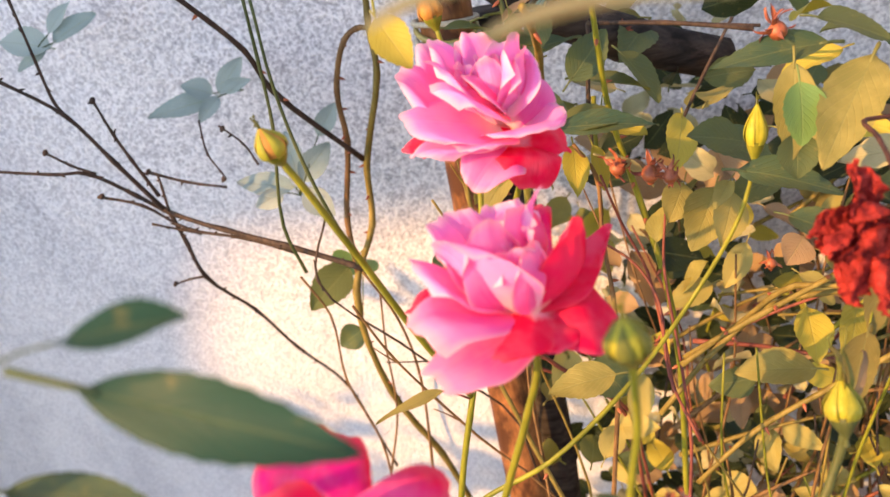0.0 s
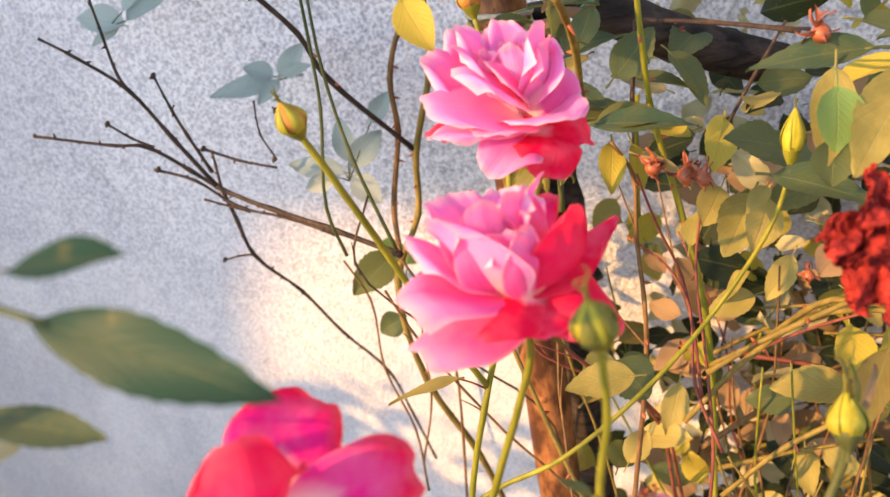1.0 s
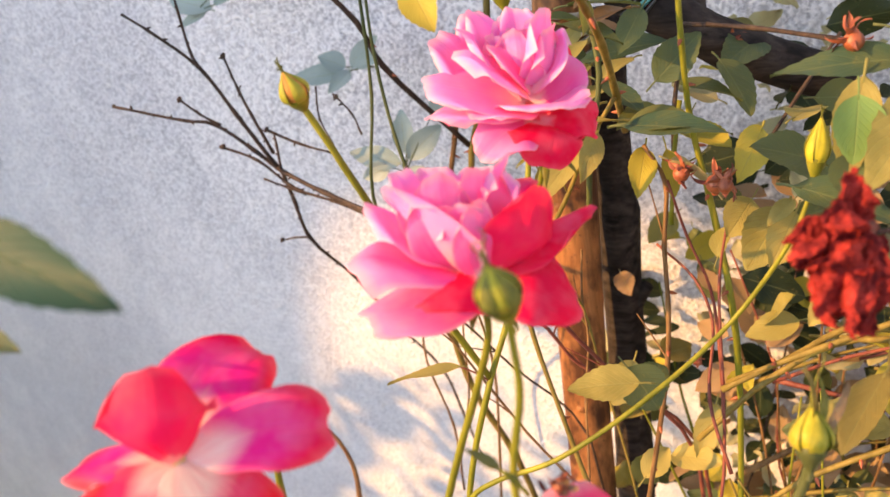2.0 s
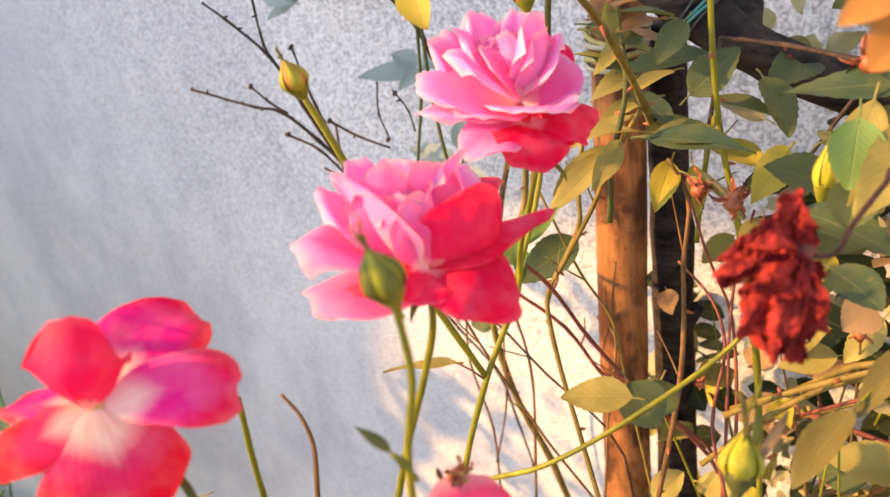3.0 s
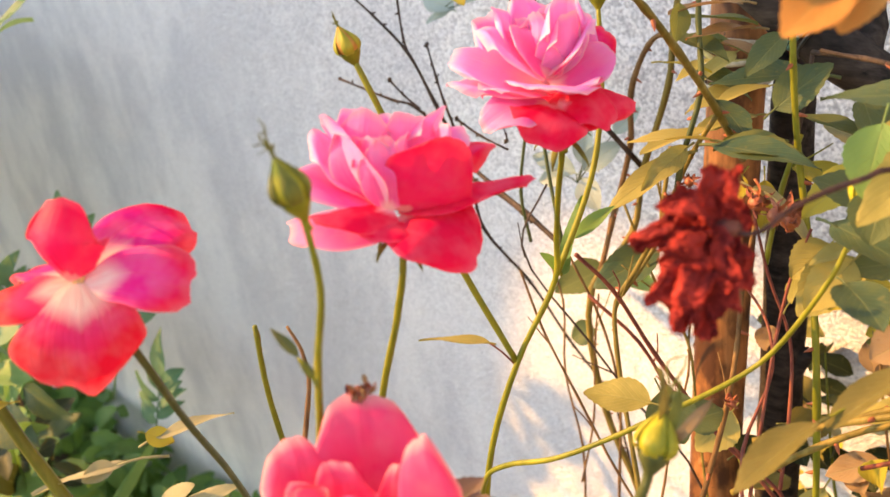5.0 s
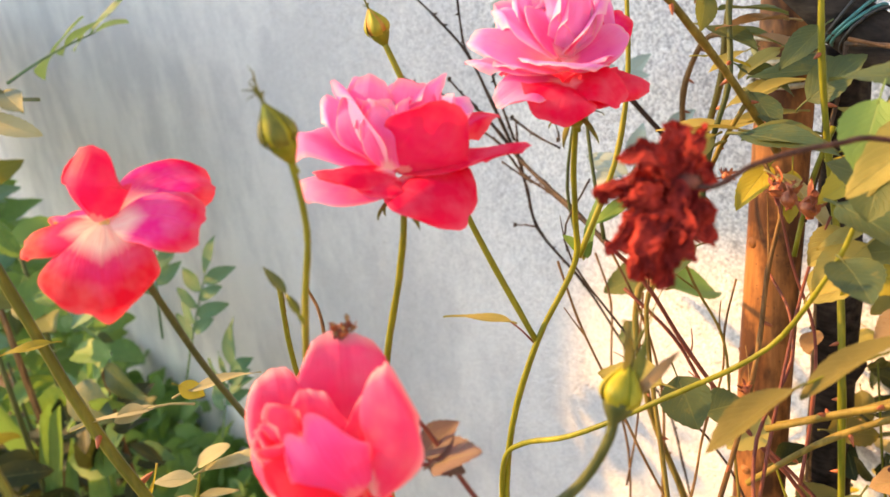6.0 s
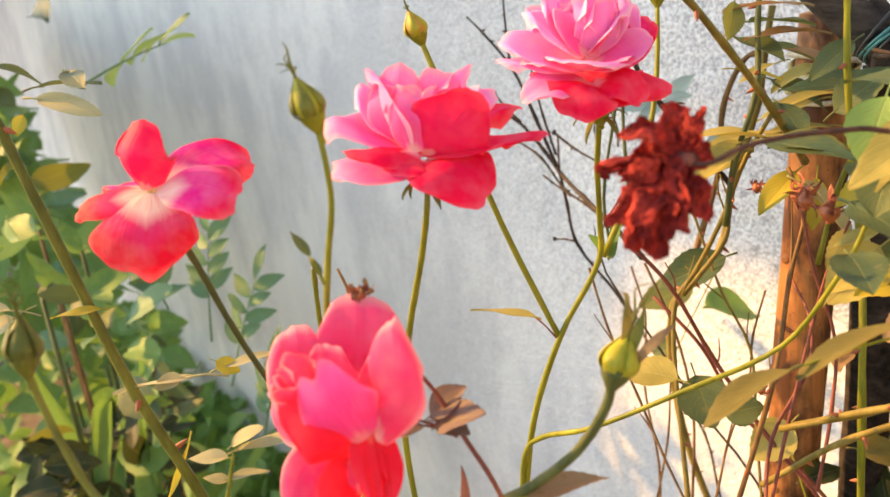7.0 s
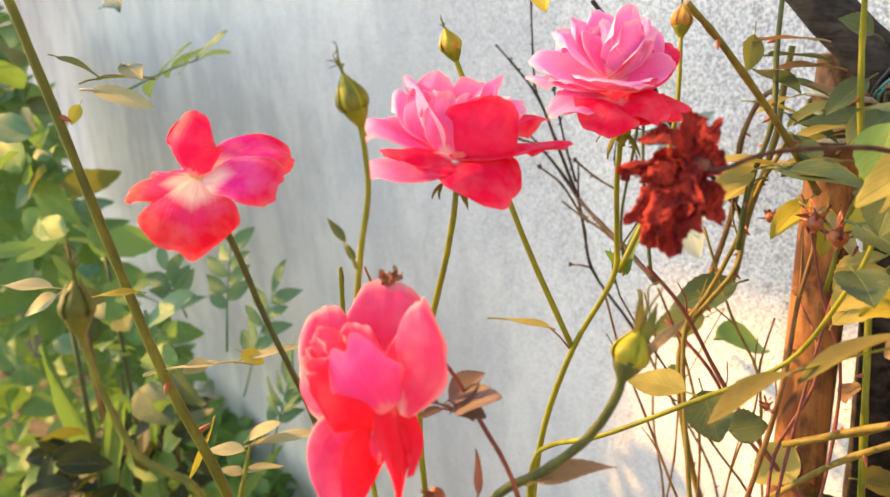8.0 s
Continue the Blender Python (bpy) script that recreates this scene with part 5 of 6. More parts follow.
add_leaf((0.0007, 0.4222, 0.6718), (0.0196, 0.4148, 0.6484), (0.2987, -0.6200, 0.7255), 0.028, LEAF)
add_leaf((0.0374, 0.5641, 0.5272), (0.0261, 0.5371, 0.4908), (0.2905, -0.5516, 0.7819), 0.022, LEAF_PALE)
add_leaf((0.0950, 0.5712, 0.6065), (0.0591, 0.5549, 0.6024), (0.2673, -0.4023, 0.8756), 0.022, LEAF_PALE)
add_leaf((0.1203, 0.5707, 0.6418), (0.1010, 0.5485, 0.6181), (0.2987, -0.6200, 0.7255), 0.020, LEAF_PALE)
add_leaf((0.0033, 0.5102, 0.7716), (0.0034, 0.4761, 0.7566), (0.2987, -0.6200, 0.7255), 0.017, LEAF_YELLOW)
add_leaf((-0.0074, 0.4945, 0.7926), (0.0548, 0.4927, 0.7914), (0.2532, -0.3263, 0.9107), 0.018, LEAF)
add_leaf((0.0817, 0.5132, 0.7679), (0.1175, 0.4731, 0.7612), (0.2749, -0.4470, 0.8513), 0.028, LEAF)
add_leaf((0.1204, 0.4723, 0.7581), (0.0844, 0.4461, 0.7581), (0.2749, -0.4470, 0.8513), 0.020, LEAF)
add_leaf((0.0061, 0.5422, 0.8012), (0.0322, 0.5558, 0.8270), (0.3048, -0.6869, 0.6597), 0.024, LEAF)
add_leaf((-0.0781, 0.5485, 0.6904), (-0.1080, 0.5083, 0.6728), (0.5087, -0.4377, 0.7414), 0.028, LEAF)
add_leaf((-0.0314, 0.5465, 0.7854), (-0.0600, 0.5022, 0.7837), (0.1506, 0.0240, 0.9883), 0.016, LEAF_PALE)
add_leaf((-0.0395, 0.5171, 0.7756), (-0.0587, 0.4747, 0.7623), (0.2463, -0.4098, 0.8783), 0.016, LEAF_PALE)
add_leaf((0.0696, 0.5065, 0.7843), (0.0607, 0.4614, 0.7750), (0.4690, -0.3808, 0.7969), 0.020, LEAF_YELLOW)
add_leaf((0.0984, 0.4756, 0.7390), (0.0823, 0.4438, 0.7378), (0.4009, -0.2879, 0.8697), 0.020, LEAF_YELLOW)
add_leaf((0.0655, 0.4820, 0.7516), (0.0544, 0.4626, 0.7381), (0.4690, -0.3808, 0.7969), 0.022, LEAF_PALE)
add_leaf((0.0034, 0.4428, 0.6394), (0.0182, 0.4602, 0.6442), (0.5087, -0.4377, 0.7414), 0.022, LEAF)
add_leaf((0.0885, 0.4527, 0.7595), (0.0781, 0.4262, 0.7425), (0.5447, -0.2751, 0.7922), 0.022, LEAF_PALE)
add_leaf((0.0872, 0.4542, 0.7663), (0.0754, 0.4330, 0.7631), (0.1595, -0.0157, 0.9871), 0.010, LEAF_PALE)
add_leaf((0.0061, 0.5490, 0.7808), (-0.0109, 0.5053, 0.7894), (0.2743, -0.0906, 0.9574), 0.020, LEAF)
add_leaf((-0.0202, 0.4906, 0.7907), (-0.0204, 0.4456, 0.7826), (0.5447, -0.2751, 0.7922), 0.014, LEAF_PALE)
add_leaf((-0.0116, 0.5738, 0.8064), (-0.0305, 0.5419, 0.8056), (0.1595, -0.0157, 0.9871), 0.014, LEAF_PALE)
add_leaf((-0.0024, 0.5209, 0.8662), (-0.0259, 0.4844, 0.8709), (0.0653, 0.0446, 0.9969), 0.010, LEAF_DRY)
add_leaf((-0.0063, 0.5445, 0.8474), (-0.0298, 0.5081, 0.8522), (0.0653, 0.0446, 0.9969), 0.014, LEAF_DRY)
add_leaf((-0.0227, 0.4904, 0.8720), (-0.0206, 0.4826, 0.8514), (0.8906, -0.1579, 0.4265), 0.014, LEAF)
add_leaf((0.1110, 0.4127, 0.8394), (0.1106, 0.3979, 0.8135), (0.2331, -0.8620, 0.4502), 0.022, LEAF_FAR)
add_leaf((0.1114, 0.4177, 0.8103), (0.1108, 0.4061, 0.7907), (0.1834, -0.9174, 0.3531), 0.022, LEAF)
add_leaf((-0.0192, 0.5401, 0.5829), (-0.0296, 0.5115, 0.5618), (0.6758, -0.3711, 0.6369), 0.030, LEAF_PALE)
add_leaf((0.1219, 0.4332, 0.7371), (0.1101, 0.4197, 0.7300), (0.4064, -0.4013, 0.8209), 0.020, LEAF_DRY)
add_leaf((0.0657, 0.6393, 0.7968), (0.0422, 0.5908, 0.7929), (0.4064, -0.4013, 0.8209), 0.028, LEAF)
add_leaf((0.0411, 0.5803, 0.7999), (0.0642, 0.5539, 0.7747), (0.6311, -0.4080, 0.6597), 0.026, LEAF)
add_leaf((0.1145, 0.4361, 0.8394), (0.1079, 0.4069, 0.8014), (-0.0228, -0.7096, 0.7043), 0.020, LEAF_PALE)
add_leaf((-0.0471, 0.6131, 0.7937), (-0.0700, 0.5717, 0.7879), (0.1665, 0.0053, 0.9860), 0.020, LEAF_PALE)
add_leaf((-0.0754, 0.5949, 0.8087), (-0.0375, 0.6052, 0.7905), (0.2370, -0.0795, 0.9682), 0.022, LEAF)
add_leaf((-0.0571, 0.6171, 0.8157), (-0.0678, 0.5841, 0.8041), (0.1837, -0.0151, 0.9829), 0.016, LEAF_PALE)
add_leaf((-0.0727, 0.5831, 0.8346), (-0.0358, 0.5966, 0.8231), (0.0927, 0.0914, 0.9915), 0.018, LEAF)
add_leaf((-0.0336, 0.6012, 0.7782), (-0.0587, 0.5614, 0.7782), (0.1837, -0.0151, 0.9829), 0.018, LEAF_PALE)
add_leaf((-0.0755, 0.5571, 0.8220), (-0.0514, 0.5760, 0.8146), (0.0186, 0.1754, 0.9843), 0.012, LEAF_YELLOW)
add_leaf((-0.0390, 0.5635, 0.8340), (-0.0152, 0.5775, 0.8241), (0.1971, -0.0400, 0.9796), 0.018, LEAF_DRY)
add_leaf((-0.0058, 0.5799, 0.8369), (-0.0170, 0.5510, 0.8181), (0.3910, -0.1686, 0.9048), 0.018, LEAF)
add_leaf((0.0027, 0.5693, 0.8657), (-0.0105, 0.5538, 0.8772), (0.5977, -0.3132, 0.7380), 0.020, LEAF)
add_leaf((-0.0351, 0.5468, 0.8286), (-0.0471, 0.5232, 0.8216), (0.1595, -0.0157, 0.9871), 0.010, LEAF_PALE)
add_leaf((-0.0404, 0.5257, 0.8564), (0.0021, 0.5300, 0.8564), (0.0399, 0.2042, 0.9781), 0.016, LEAF)
add_leaf((-0.0446, 0.5175, 0.8485), (-0.0054, 0.5129, 0.8385), (0.1697, 0.0069, 0.9855), 0.020, LEAF)
add_leaf((0.0107, 0.6035, 0.8065), (-0.0468, 0.5641, 0.8135), (0.2475, -0.1190, 0.9616), 0.024, LEAF)


# the thick of the bush: leaves and thin shoots behind and below
def thicket():
    rng = np.random.default_rng(5)
    # the back mix holds leaves with shade painted into their colour
    mats = [LEAF, LEAF_OLIVE, LEAF_SHADE_TONE, LEAF_SHADE_TONE, LEAF_PALE, LEAF_PALE, LEAF_YELLOW, LEAF_DRY, LEAF_BEIGE]
    # leaves in front take paler colours, with sunlight put into the mix
    front = [LEAF, LEAF_PALE, LEAF_PALE, LEAF_YELLOW, LEAF_BEIGE]
    made = 0
    while made < 300:
        y = rng.uniform(0.44, 0.80)
        x = rng.uniform(0.17 - 0.4 * y, 0.44)
        z = rng.uniform(0.22, 0.80) if rng.random() < 0.75 else rng.uniform(0.7, 0.9)
        if z > 0.60 and rng.random() < 0.45:
            continue
        if x < 0.02 and z > 0.62:
            continue
        size = rng.uniform(0.026, 0.046)
        way = rng.normal(0, 1, 3) * (1, 1, 0.5) + (0, 0, -0.15)
        way /= np.linalg.norm(way)
        face = np.array((-0.2, -0.5, 0.8)) + rng.normal(0, 0.4, 3)
        b = np.array((x, y, z))
        leaf(bush, b, b + way * size, face, size * rng.uniform(0.5, 0.68), (mats if y > 0.6 else front)[int(rng.integers(5 if y <= 0.6 else len(mats)))], seed=made, teeth=6, stalk=0.007, fold=rng.uniform(0.1, 0.5), droop=rng.uniform(0.0, 0.3), wave=0.05)
        made += 1
    for k in range(84):
        y = rng.uniform(0.46, 0.78)
        x = rng.uniform(0.14 - 0.36 * y, 0.42)
        z0 = rng.uniform(0.1, 0.35)
        if x < 0.04:
            continue
        lean = rng.normal(0, 0.16, 2)
        h = rng.uniform(0.2, 0.42)
        pts = [(x + lean[0] * h * t + 0.008 * rng.normal(), y + lean[1] * h * t + 0.006 * rng.normal(), z0 + h * t) for t in (0, 0.33, 0.66, 1.0)]
        mat = (CANE, CANE_GREEN, STEM_RED, STEM, TWIG, CANE)[k % 6]
        stem(bush, pts, rng.uniform(0.0012, 0.0028), 0.0008, mat, "shoot", seed=400 + k, sides=6, steps=3)
    # slanting shoots low in the bush
    for k in range(34):
        a = np.array((rng.uniform(0.0, 0.3), rng.uniform(0.5, 0.75), rng.uniform(0.25, 0.6)))
        way = np.array((rng.uniform(0.5, 1.0), rng.normal(0, 0.3), rng.uniform(-0.2, 0.7)))
        way *= rng.uniform(0.08, 0.2) / np.linalg.norm(way)
        mat = (CANE, CANE_GREEN, CANE_GREEN, STEM_RED, STEM)[k % 5]
        stem(bush, [a, a + way * 0.5 + (0, 0, 0.004), a + way], rng.uniform(0.0012, 0.0028), 0.001, mat, "shoot", seed=500 + k, sides=6, steps=4)


thicket()


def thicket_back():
    """Leaves deep in the bush, against the wall, past counting; their dark colour paints the shade."""
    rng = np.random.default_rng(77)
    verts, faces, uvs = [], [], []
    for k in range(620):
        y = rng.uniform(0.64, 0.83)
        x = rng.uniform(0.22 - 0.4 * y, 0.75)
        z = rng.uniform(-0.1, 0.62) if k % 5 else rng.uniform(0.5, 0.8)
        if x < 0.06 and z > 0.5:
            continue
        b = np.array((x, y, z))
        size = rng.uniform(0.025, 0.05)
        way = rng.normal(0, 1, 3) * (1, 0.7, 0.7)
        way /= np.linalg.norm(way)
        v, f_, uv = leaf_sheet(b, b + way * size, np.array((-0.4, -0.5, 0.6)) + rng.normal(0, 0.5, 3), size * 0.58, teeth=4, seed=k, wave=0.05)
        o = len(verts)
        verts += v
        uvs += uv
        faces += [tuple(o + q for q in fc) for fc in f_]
    tagged(part("bush_undergrowth", verts, faces, LEAF_SHADE_TONE, None, uvs), "leaves deep inside the rose bush, coloured near-black for shade", "undergrowth", kind="stuff")


thicket_back()


def leaf_litter():
    """Dry leaves caught between the stems at the back of the bush."""
    rng = np.random.default_rng(78)
    verts, faces, uvs = [], [], []
    for k in range(520):
        y = rng.uniform(0.62, 0.83)
        x = rng.uniform(0.30 - 0.4 * y, 0.72)
        z = rng.uniform(-0.1, 0.55) if k % 3 else rng.uniform(0.5, 0.84)
        b = np.array((x, y, z))
        size = rng.uniform(0.02, 0.042)
        way = rng.normal(0, 1, 3)
        way /= np.linalg.norm(way)
        v, f_, uv = leaf_sheet(b, b + way * size, np.array((-0.4, -0.6, 0.5)) + rng.normal(0, 0.6, 3), size * 0.6, teeth=4, seed=k, wave=0.14, droop=rng.uniform(-0.2, 0.4), fold=rng.uniform(0, 0.8))
        o = len(verts)
        verts += v
        uvs += uv
        faces += [tuple(o + q for q in fc) for fc in f_]
    tagged(part("dry_leaves", verts, faces, LEAF_BEIGE, None, uvs), "dry beige leaves caught inside the rose bush", "dry leaves", kind="stuff")


leaf_litter()
# ---- log lashed to the post ----
log = thing("lashed_log", (-0.05, 0.6, 0.83), "old dark wooden log lashed against the wooden post", "log")
stem(log, [(-0.24, 0.60, 1.03), (-0.13, 0.615, 0.945), (-0.045, 0.625, 0.858), (0.03, 0.63, 0.80), (0.12, 0.65, 0.755)], 0.019, 0.016, LOG, "log", seed=31, sides=12, steps=5)
stem(log, [(0.02, 0.63, 0.80), (0.01, 0.66, 0.835), (-0.005, 0.69, 0.875)], 0.013, 0.012, LOG, "side_stump", seed=32, sides=10, steps=4)
tie = thing("twine_binding", (-0.01, 0.627, 0.831), "pale teal plastic twine wound round the dark log", "twine", )
LOG_WAY = np.array((0.075, 0.005, -0.058)) / np.linalg.norm((0.075, 0.005, -0.058))
_, LOG_N, LOG_S = basis(LOG_WAY, (0, 0, 1))
for k in range(4):
    c = np.array((-0.010, 0.627, 0.831)) + LOG_WAY * (0.006 * k - 0.01)
    ring = [c + 0.0185 * (math.cos(q) * LOG_N + math.sin(q) * LOG_S) + LOG_WAY * 0.004 * math.sin(q + k) for q in np.linspace(0.3 * k, 0.3 * k + 2 * math.pi, 14)]
    stem(tie, ring, 0.0012, 0.0012, TWINE if k % 3 else TWINE_DARK, "loop", seed=40 + k, sides=6, steps=2)
binding = thing("plastic_binding", (-0.084, 0.667, 0.775), "cream and pale yellow plastic strip wound round the wooden post", "binding")
for k in range(6):
    z = 0.782 + 0.0060 * k
    c = np.array((-0.0835, 0.594 + 0.094 * z, z))
    tilt = 0.006 * math.sin(2.1 * k)
    ring = [c + (0.0235 + 0.0012 * (k % 2)) * np.array((math.cos(q), math.sin(q), 0)) + (0, 0, tilt * math.cos(q + k)) for q in np.linspace(0.5 * k, 0.5 * k + 2 * math.pi, 15)]
    stem(binding, ring, 0.0024, 0.0020, (STRIP, STRIP_YELLOW, STRIP)[k % 3], "loop", seed=140 + k, sides=7, steps=2)
# dead hip clusters
def dry_hip(place, size, seed):
    h = thing("dry_rose_hip", place, "shrivelled brown rose hip with curled sepals", "rose hip", "dry rose hips")
    rng = np.random.default_rng(seed)
    p = np.array(place, float)
    bulb(h, p - (0, 0, size * 0.5), p + (0, 0, size * 0.3), size * 0.35, THORN, "hip", 0.5, 0.4, 9)
    for k in range(12):
        out = rng.normal(0, 1, 3) + (0, 0, 0.4)
        out /= np.linalg.norm(out)
        sepal(h, p, p + out * size * rng.uniform(0.5, 1.0), rng.normal(0, 1, 3), size * 0.2, THORN if k % 2 else STEM_RED, seed=seed + k, bend=rng.uniform(-0.3, 0.3), ripple=0.1)


dry_hip((0.054, 0.445, 0.780), 0.012, 1)
dry_hip((0.0278, 0.4786, 0.7705), 0.014, 2)
dry_hip((0.0463, 0.4777, 0.7650), 0.016, 3)
dry_hip((-0.0601, 0.5591, 0.7424), 0.010, 4)
dry_hip((0.0395, 0.4295, 0.6748), 0.007, 5)
dry_hip((0.1140, 0.4708, 0.6948), 0.010, 6)
dry_hip((0.1102, 0.4518, 0.8514), 0.014, 7)
dry_hip((0.0224, 0.2116, 0.7957), 0.008, 8)
dry_hip((0.0476, 0.6224, 0.7985), 0.014, 9)
dry_hip((0.0495, 0.2099, 0.7100), 0.011, 10)
# ---- shoots, stubs and leaves on the open side ----
cane = thing("rose_cane", (-0.20, 0.2, -0.75), "thorny green rose cane with a few pale leaves", "rose cane")
CANE_LINE = [(-0.1871, 0.1117, 0.9370), (-0.1857, 0.1149, 0.9201), (-0.1775, 0.1258, 0.8597), (-0.1642, 0.1380, 0.7859), (-0.1496, 0.1515, 0.7106), (-0.1361, 0.1722, 0.6335), (-0.20, 0.20, 0.45), (-0.22, 0.22, -0.75)]
stem(cane, CANE_LINE, 0.0024, 0.0034, STEM_OLIVE, seed=21)
for a, b in (((-0.1481, 0.1526, 0.7083), (-0.1429, 0.1486, 0.7034)), ((-0.1434, 0.1619, 0.6738), (-0.1399, 0.1707, 0.6795)), ((-0.1767, 0.1270, 0.8595), (-0.1725, 0.1323, 0.8561))):
    bulb(cane, a, b, 0.0018, THORN, "thorn", 0.25, 0.9, 6)
# leaves close to the viewer on this cane
leaf(cane, (-0.0958, 0.1492, 0.9191), (-0.0373, 0.1347, 0.9095), (0.1, -0.6, 0.7), 0.0155, LEAF_NEAR, seed=3, stalk=0.02, fold=0.2, droop=0.05, full=0.45)
leaf(cane, (-0.0888, 0.1434, 0.9352), (-0.0650, 0.1470, 0.9364), (0.1935, -0.0585, 0.9794), 0.012, LEAF_NEAR, seed=4, stalk=0.02)
leaf(cane, (-0.1343, 0.1559, 0.8838), (-0.0987, 0.1545, 0.8797), (0.2532, -0.3263, 0.9107), 0.011, LEAF, seed=5, stalk=0.02)
leaf(cane, (-0.1722, 0.1479, 0.8768), (-0.1542, 0.1740, 0.8770), (0.0787, 0.0361, 0.9962), 0.010, LEAF, seed=6, stalk=0.01)
leaf(cane, (-0.1719, 0.1454, 0.8711), (-0.1414, 0.1674, 0.8629), (0.5447, -0.2751, 0.7922), 0.013, LEAF_BEIGE, seed=7, stalk=0.01)
leaf(cane, (-0.1836, 0.1322, 0.8900), (-0.1698, 0.1494, 0.8797), (0.1595, -0.0157, 0.9871), 0.008, LEAF, seed=8, stalk=0.005)
leaf(cane, (-0.1723, 0.1372, 0.8646), (-0.1726, 0.1312, 0.8548), (0.7635, -0.4406, 0.4721), 0.008, LEAF_YELLOW, seed=9, stalk=0.003)
leaf(cane, (-0.1368, 0.1794, 0.7153), (-0.1570, 0.1413, 0.7146), (0.0366, 0.1828, 0.9825), 0.009, LEAF_BEIGE, seed=10, stalk=0.02)
leaf(cane, (-0.1393, 0.1753, 0.7157), (-0.1451, 0.1603, 0.7130), (0.5013, -0.2446, 0.8300), 0.011, LEAF_BEIGE, seed=11, stalk=0.006)
leaf(cane, (-0.1630, 0.2055, 0.7028), (-0.1434, 0.2411, 0.7082), (0.0787, 0.0361, 0.9962), 0.009, LEAF_BEIGE, seed=12, stalk=0.01)
leaf(cane, (-0.1664, 0.2018, 0.7065), (-0.1577, 0.2121, 0.6988), (0.5977, -0.3132, 0.7380), 0.011, LEAF_YELLOW, seed=13, stalk=0.004)
leaf(cane, (-0.1394, 0.1715, 0.6794), (-0.1398, 0.1534, 0.6473), (0.9143, 0.3376, 0.2236), 0.004, LEAF_YELLOW, seed=14, stalk=0.004)
leaf(cane, (-0.1514, 0.1463, 0.7623), (-0.1497, 0.1217, 0.7672), (0.1971, -0.0400, 0.9796), 0.007, LEAF_YELLOW, seed=15, stalk=0.004)

leaf(cane, (-0.1629, 0.1061, 0.7715), (-0.1785, 0.0829, 0.7764), (0.2743, -0.0906, 0.9574), 0.010, LEAF_BEIGE, seed=16, stalk=0.015)
leaf(cane, (-0.1614, 0.1066, 0.7679), (-0.1665, 0.0895, 0.7593), (0.3772, -0.4179, 0.8265), 0.012, LEAF_BEIGE, seed=17, stalk=0.012)
low = thing("rose_shoot", (-0.24, 0.24, 0.4), "short leafy rose shoot with pale sunlit leaflets", "rose shoot")
stem(low, [(-0.2248, 0.2149, 0.6128), (-0.2231, 0.2085, 0.5957), (-0.2192, 0.2004, 0.5689), (-0.24, 0.26, 0.3), (-0.24, 0.28, -0.75)], 0.001, 0.003, STEM, seed=22)
for base, tip, w in (((-0.2260, 0.2150, 0.6167), (-0.2170, 0.2360, 0.6279), .020), ((-0.2248, 0.2149, 0.6128), (-0.2015, 0.2580, 0.6209), .014), ((-0.2258, 0.2113, 0.6092), (-0.2411, 0.1880, 0.6131), .014), ((-0.2231, 0.2074, 0.5938), (-0.2335, 0.1929, 0.5990), .010), ((-0.2231, 0.2085, 0.5957), (-0.2095, 0.2325, 0.5983), .010)):
    leaf(low, base, tip, (-0.1, -0.4, 0.9), w, LEAF_BEIGE, seed=int(tip[2] * 1e4), stalk=0.004, fold=0.2)

stub = thing("cut_stem", (-0.1688, 0.2795, 0.6375), "cut rose stem with a dry brown end", "stem")
stem(stub, [(-0.1173, 0.2519, 0.7605), (-0.123, 0.253, 0.721), (-0.135, 0.262, 0.66), (-0.14, 0.28, 0.4), (-0.14, 0.3, -0.75)], 0.0013, 0.0022, STEM, seed=23)
bulb(stub, (-0.1205, 0.253, 0.745), (-0.1187, 0.253, 0.7605), 0.0015, CANE, "dry_tip", 0.5, 0.9, 8)
stub = thing("withered_shoot", (-0.085, 0.252, 0.70), "thin curved dry pale rose shoot", "shoot")
stem(stub, [(-0.0951, 0.2567, 0.7647), (-0.0876, 0.2571, 0.7539), (-0.0823, 0.2546, 0.7415), (-0.0789, 0.2461, 0.7227), (-0.0759, 0.2373, 0.7040), (-0.0774, 0.2259, 0.6639), (-0.10, 0.28, -0.75)], 0.0007, 0.0018, CANE, seed=24)

# leaves carried by the flowering stems
def sprig(label, tips, mat, at_, stalk_mat=None):
    s = thing("leaf_sprig", at_, label, "leaves")
    for k, (b, tip, w, face) in enumerate(tips):
        leaf(s, b, tip, face, w, mat, seed=k + int(abs(w) * 1e5), stalk=0.004, fold=0.35, droop=0.12)
        stem(s, [at_, (np.array(at_) + np.array(b)) / 2 + (0, 0, 0.001), b], 0.0007, 0.0005, stalk_mat or mat, "leaf_stalk", seed=k, sides=5, steps=2)
    return s


sprig("pale narrow leaf on a thin dark stalk", [((-0.0833, 0.3761, 0.6997), (-0.1167, 0.3519, 0.7059), 0.009, (0.0927, 0.0914, 0.9915))], LEAF_PALE, (-0.0697, 0.3806, 0.6883), STEM_RED)
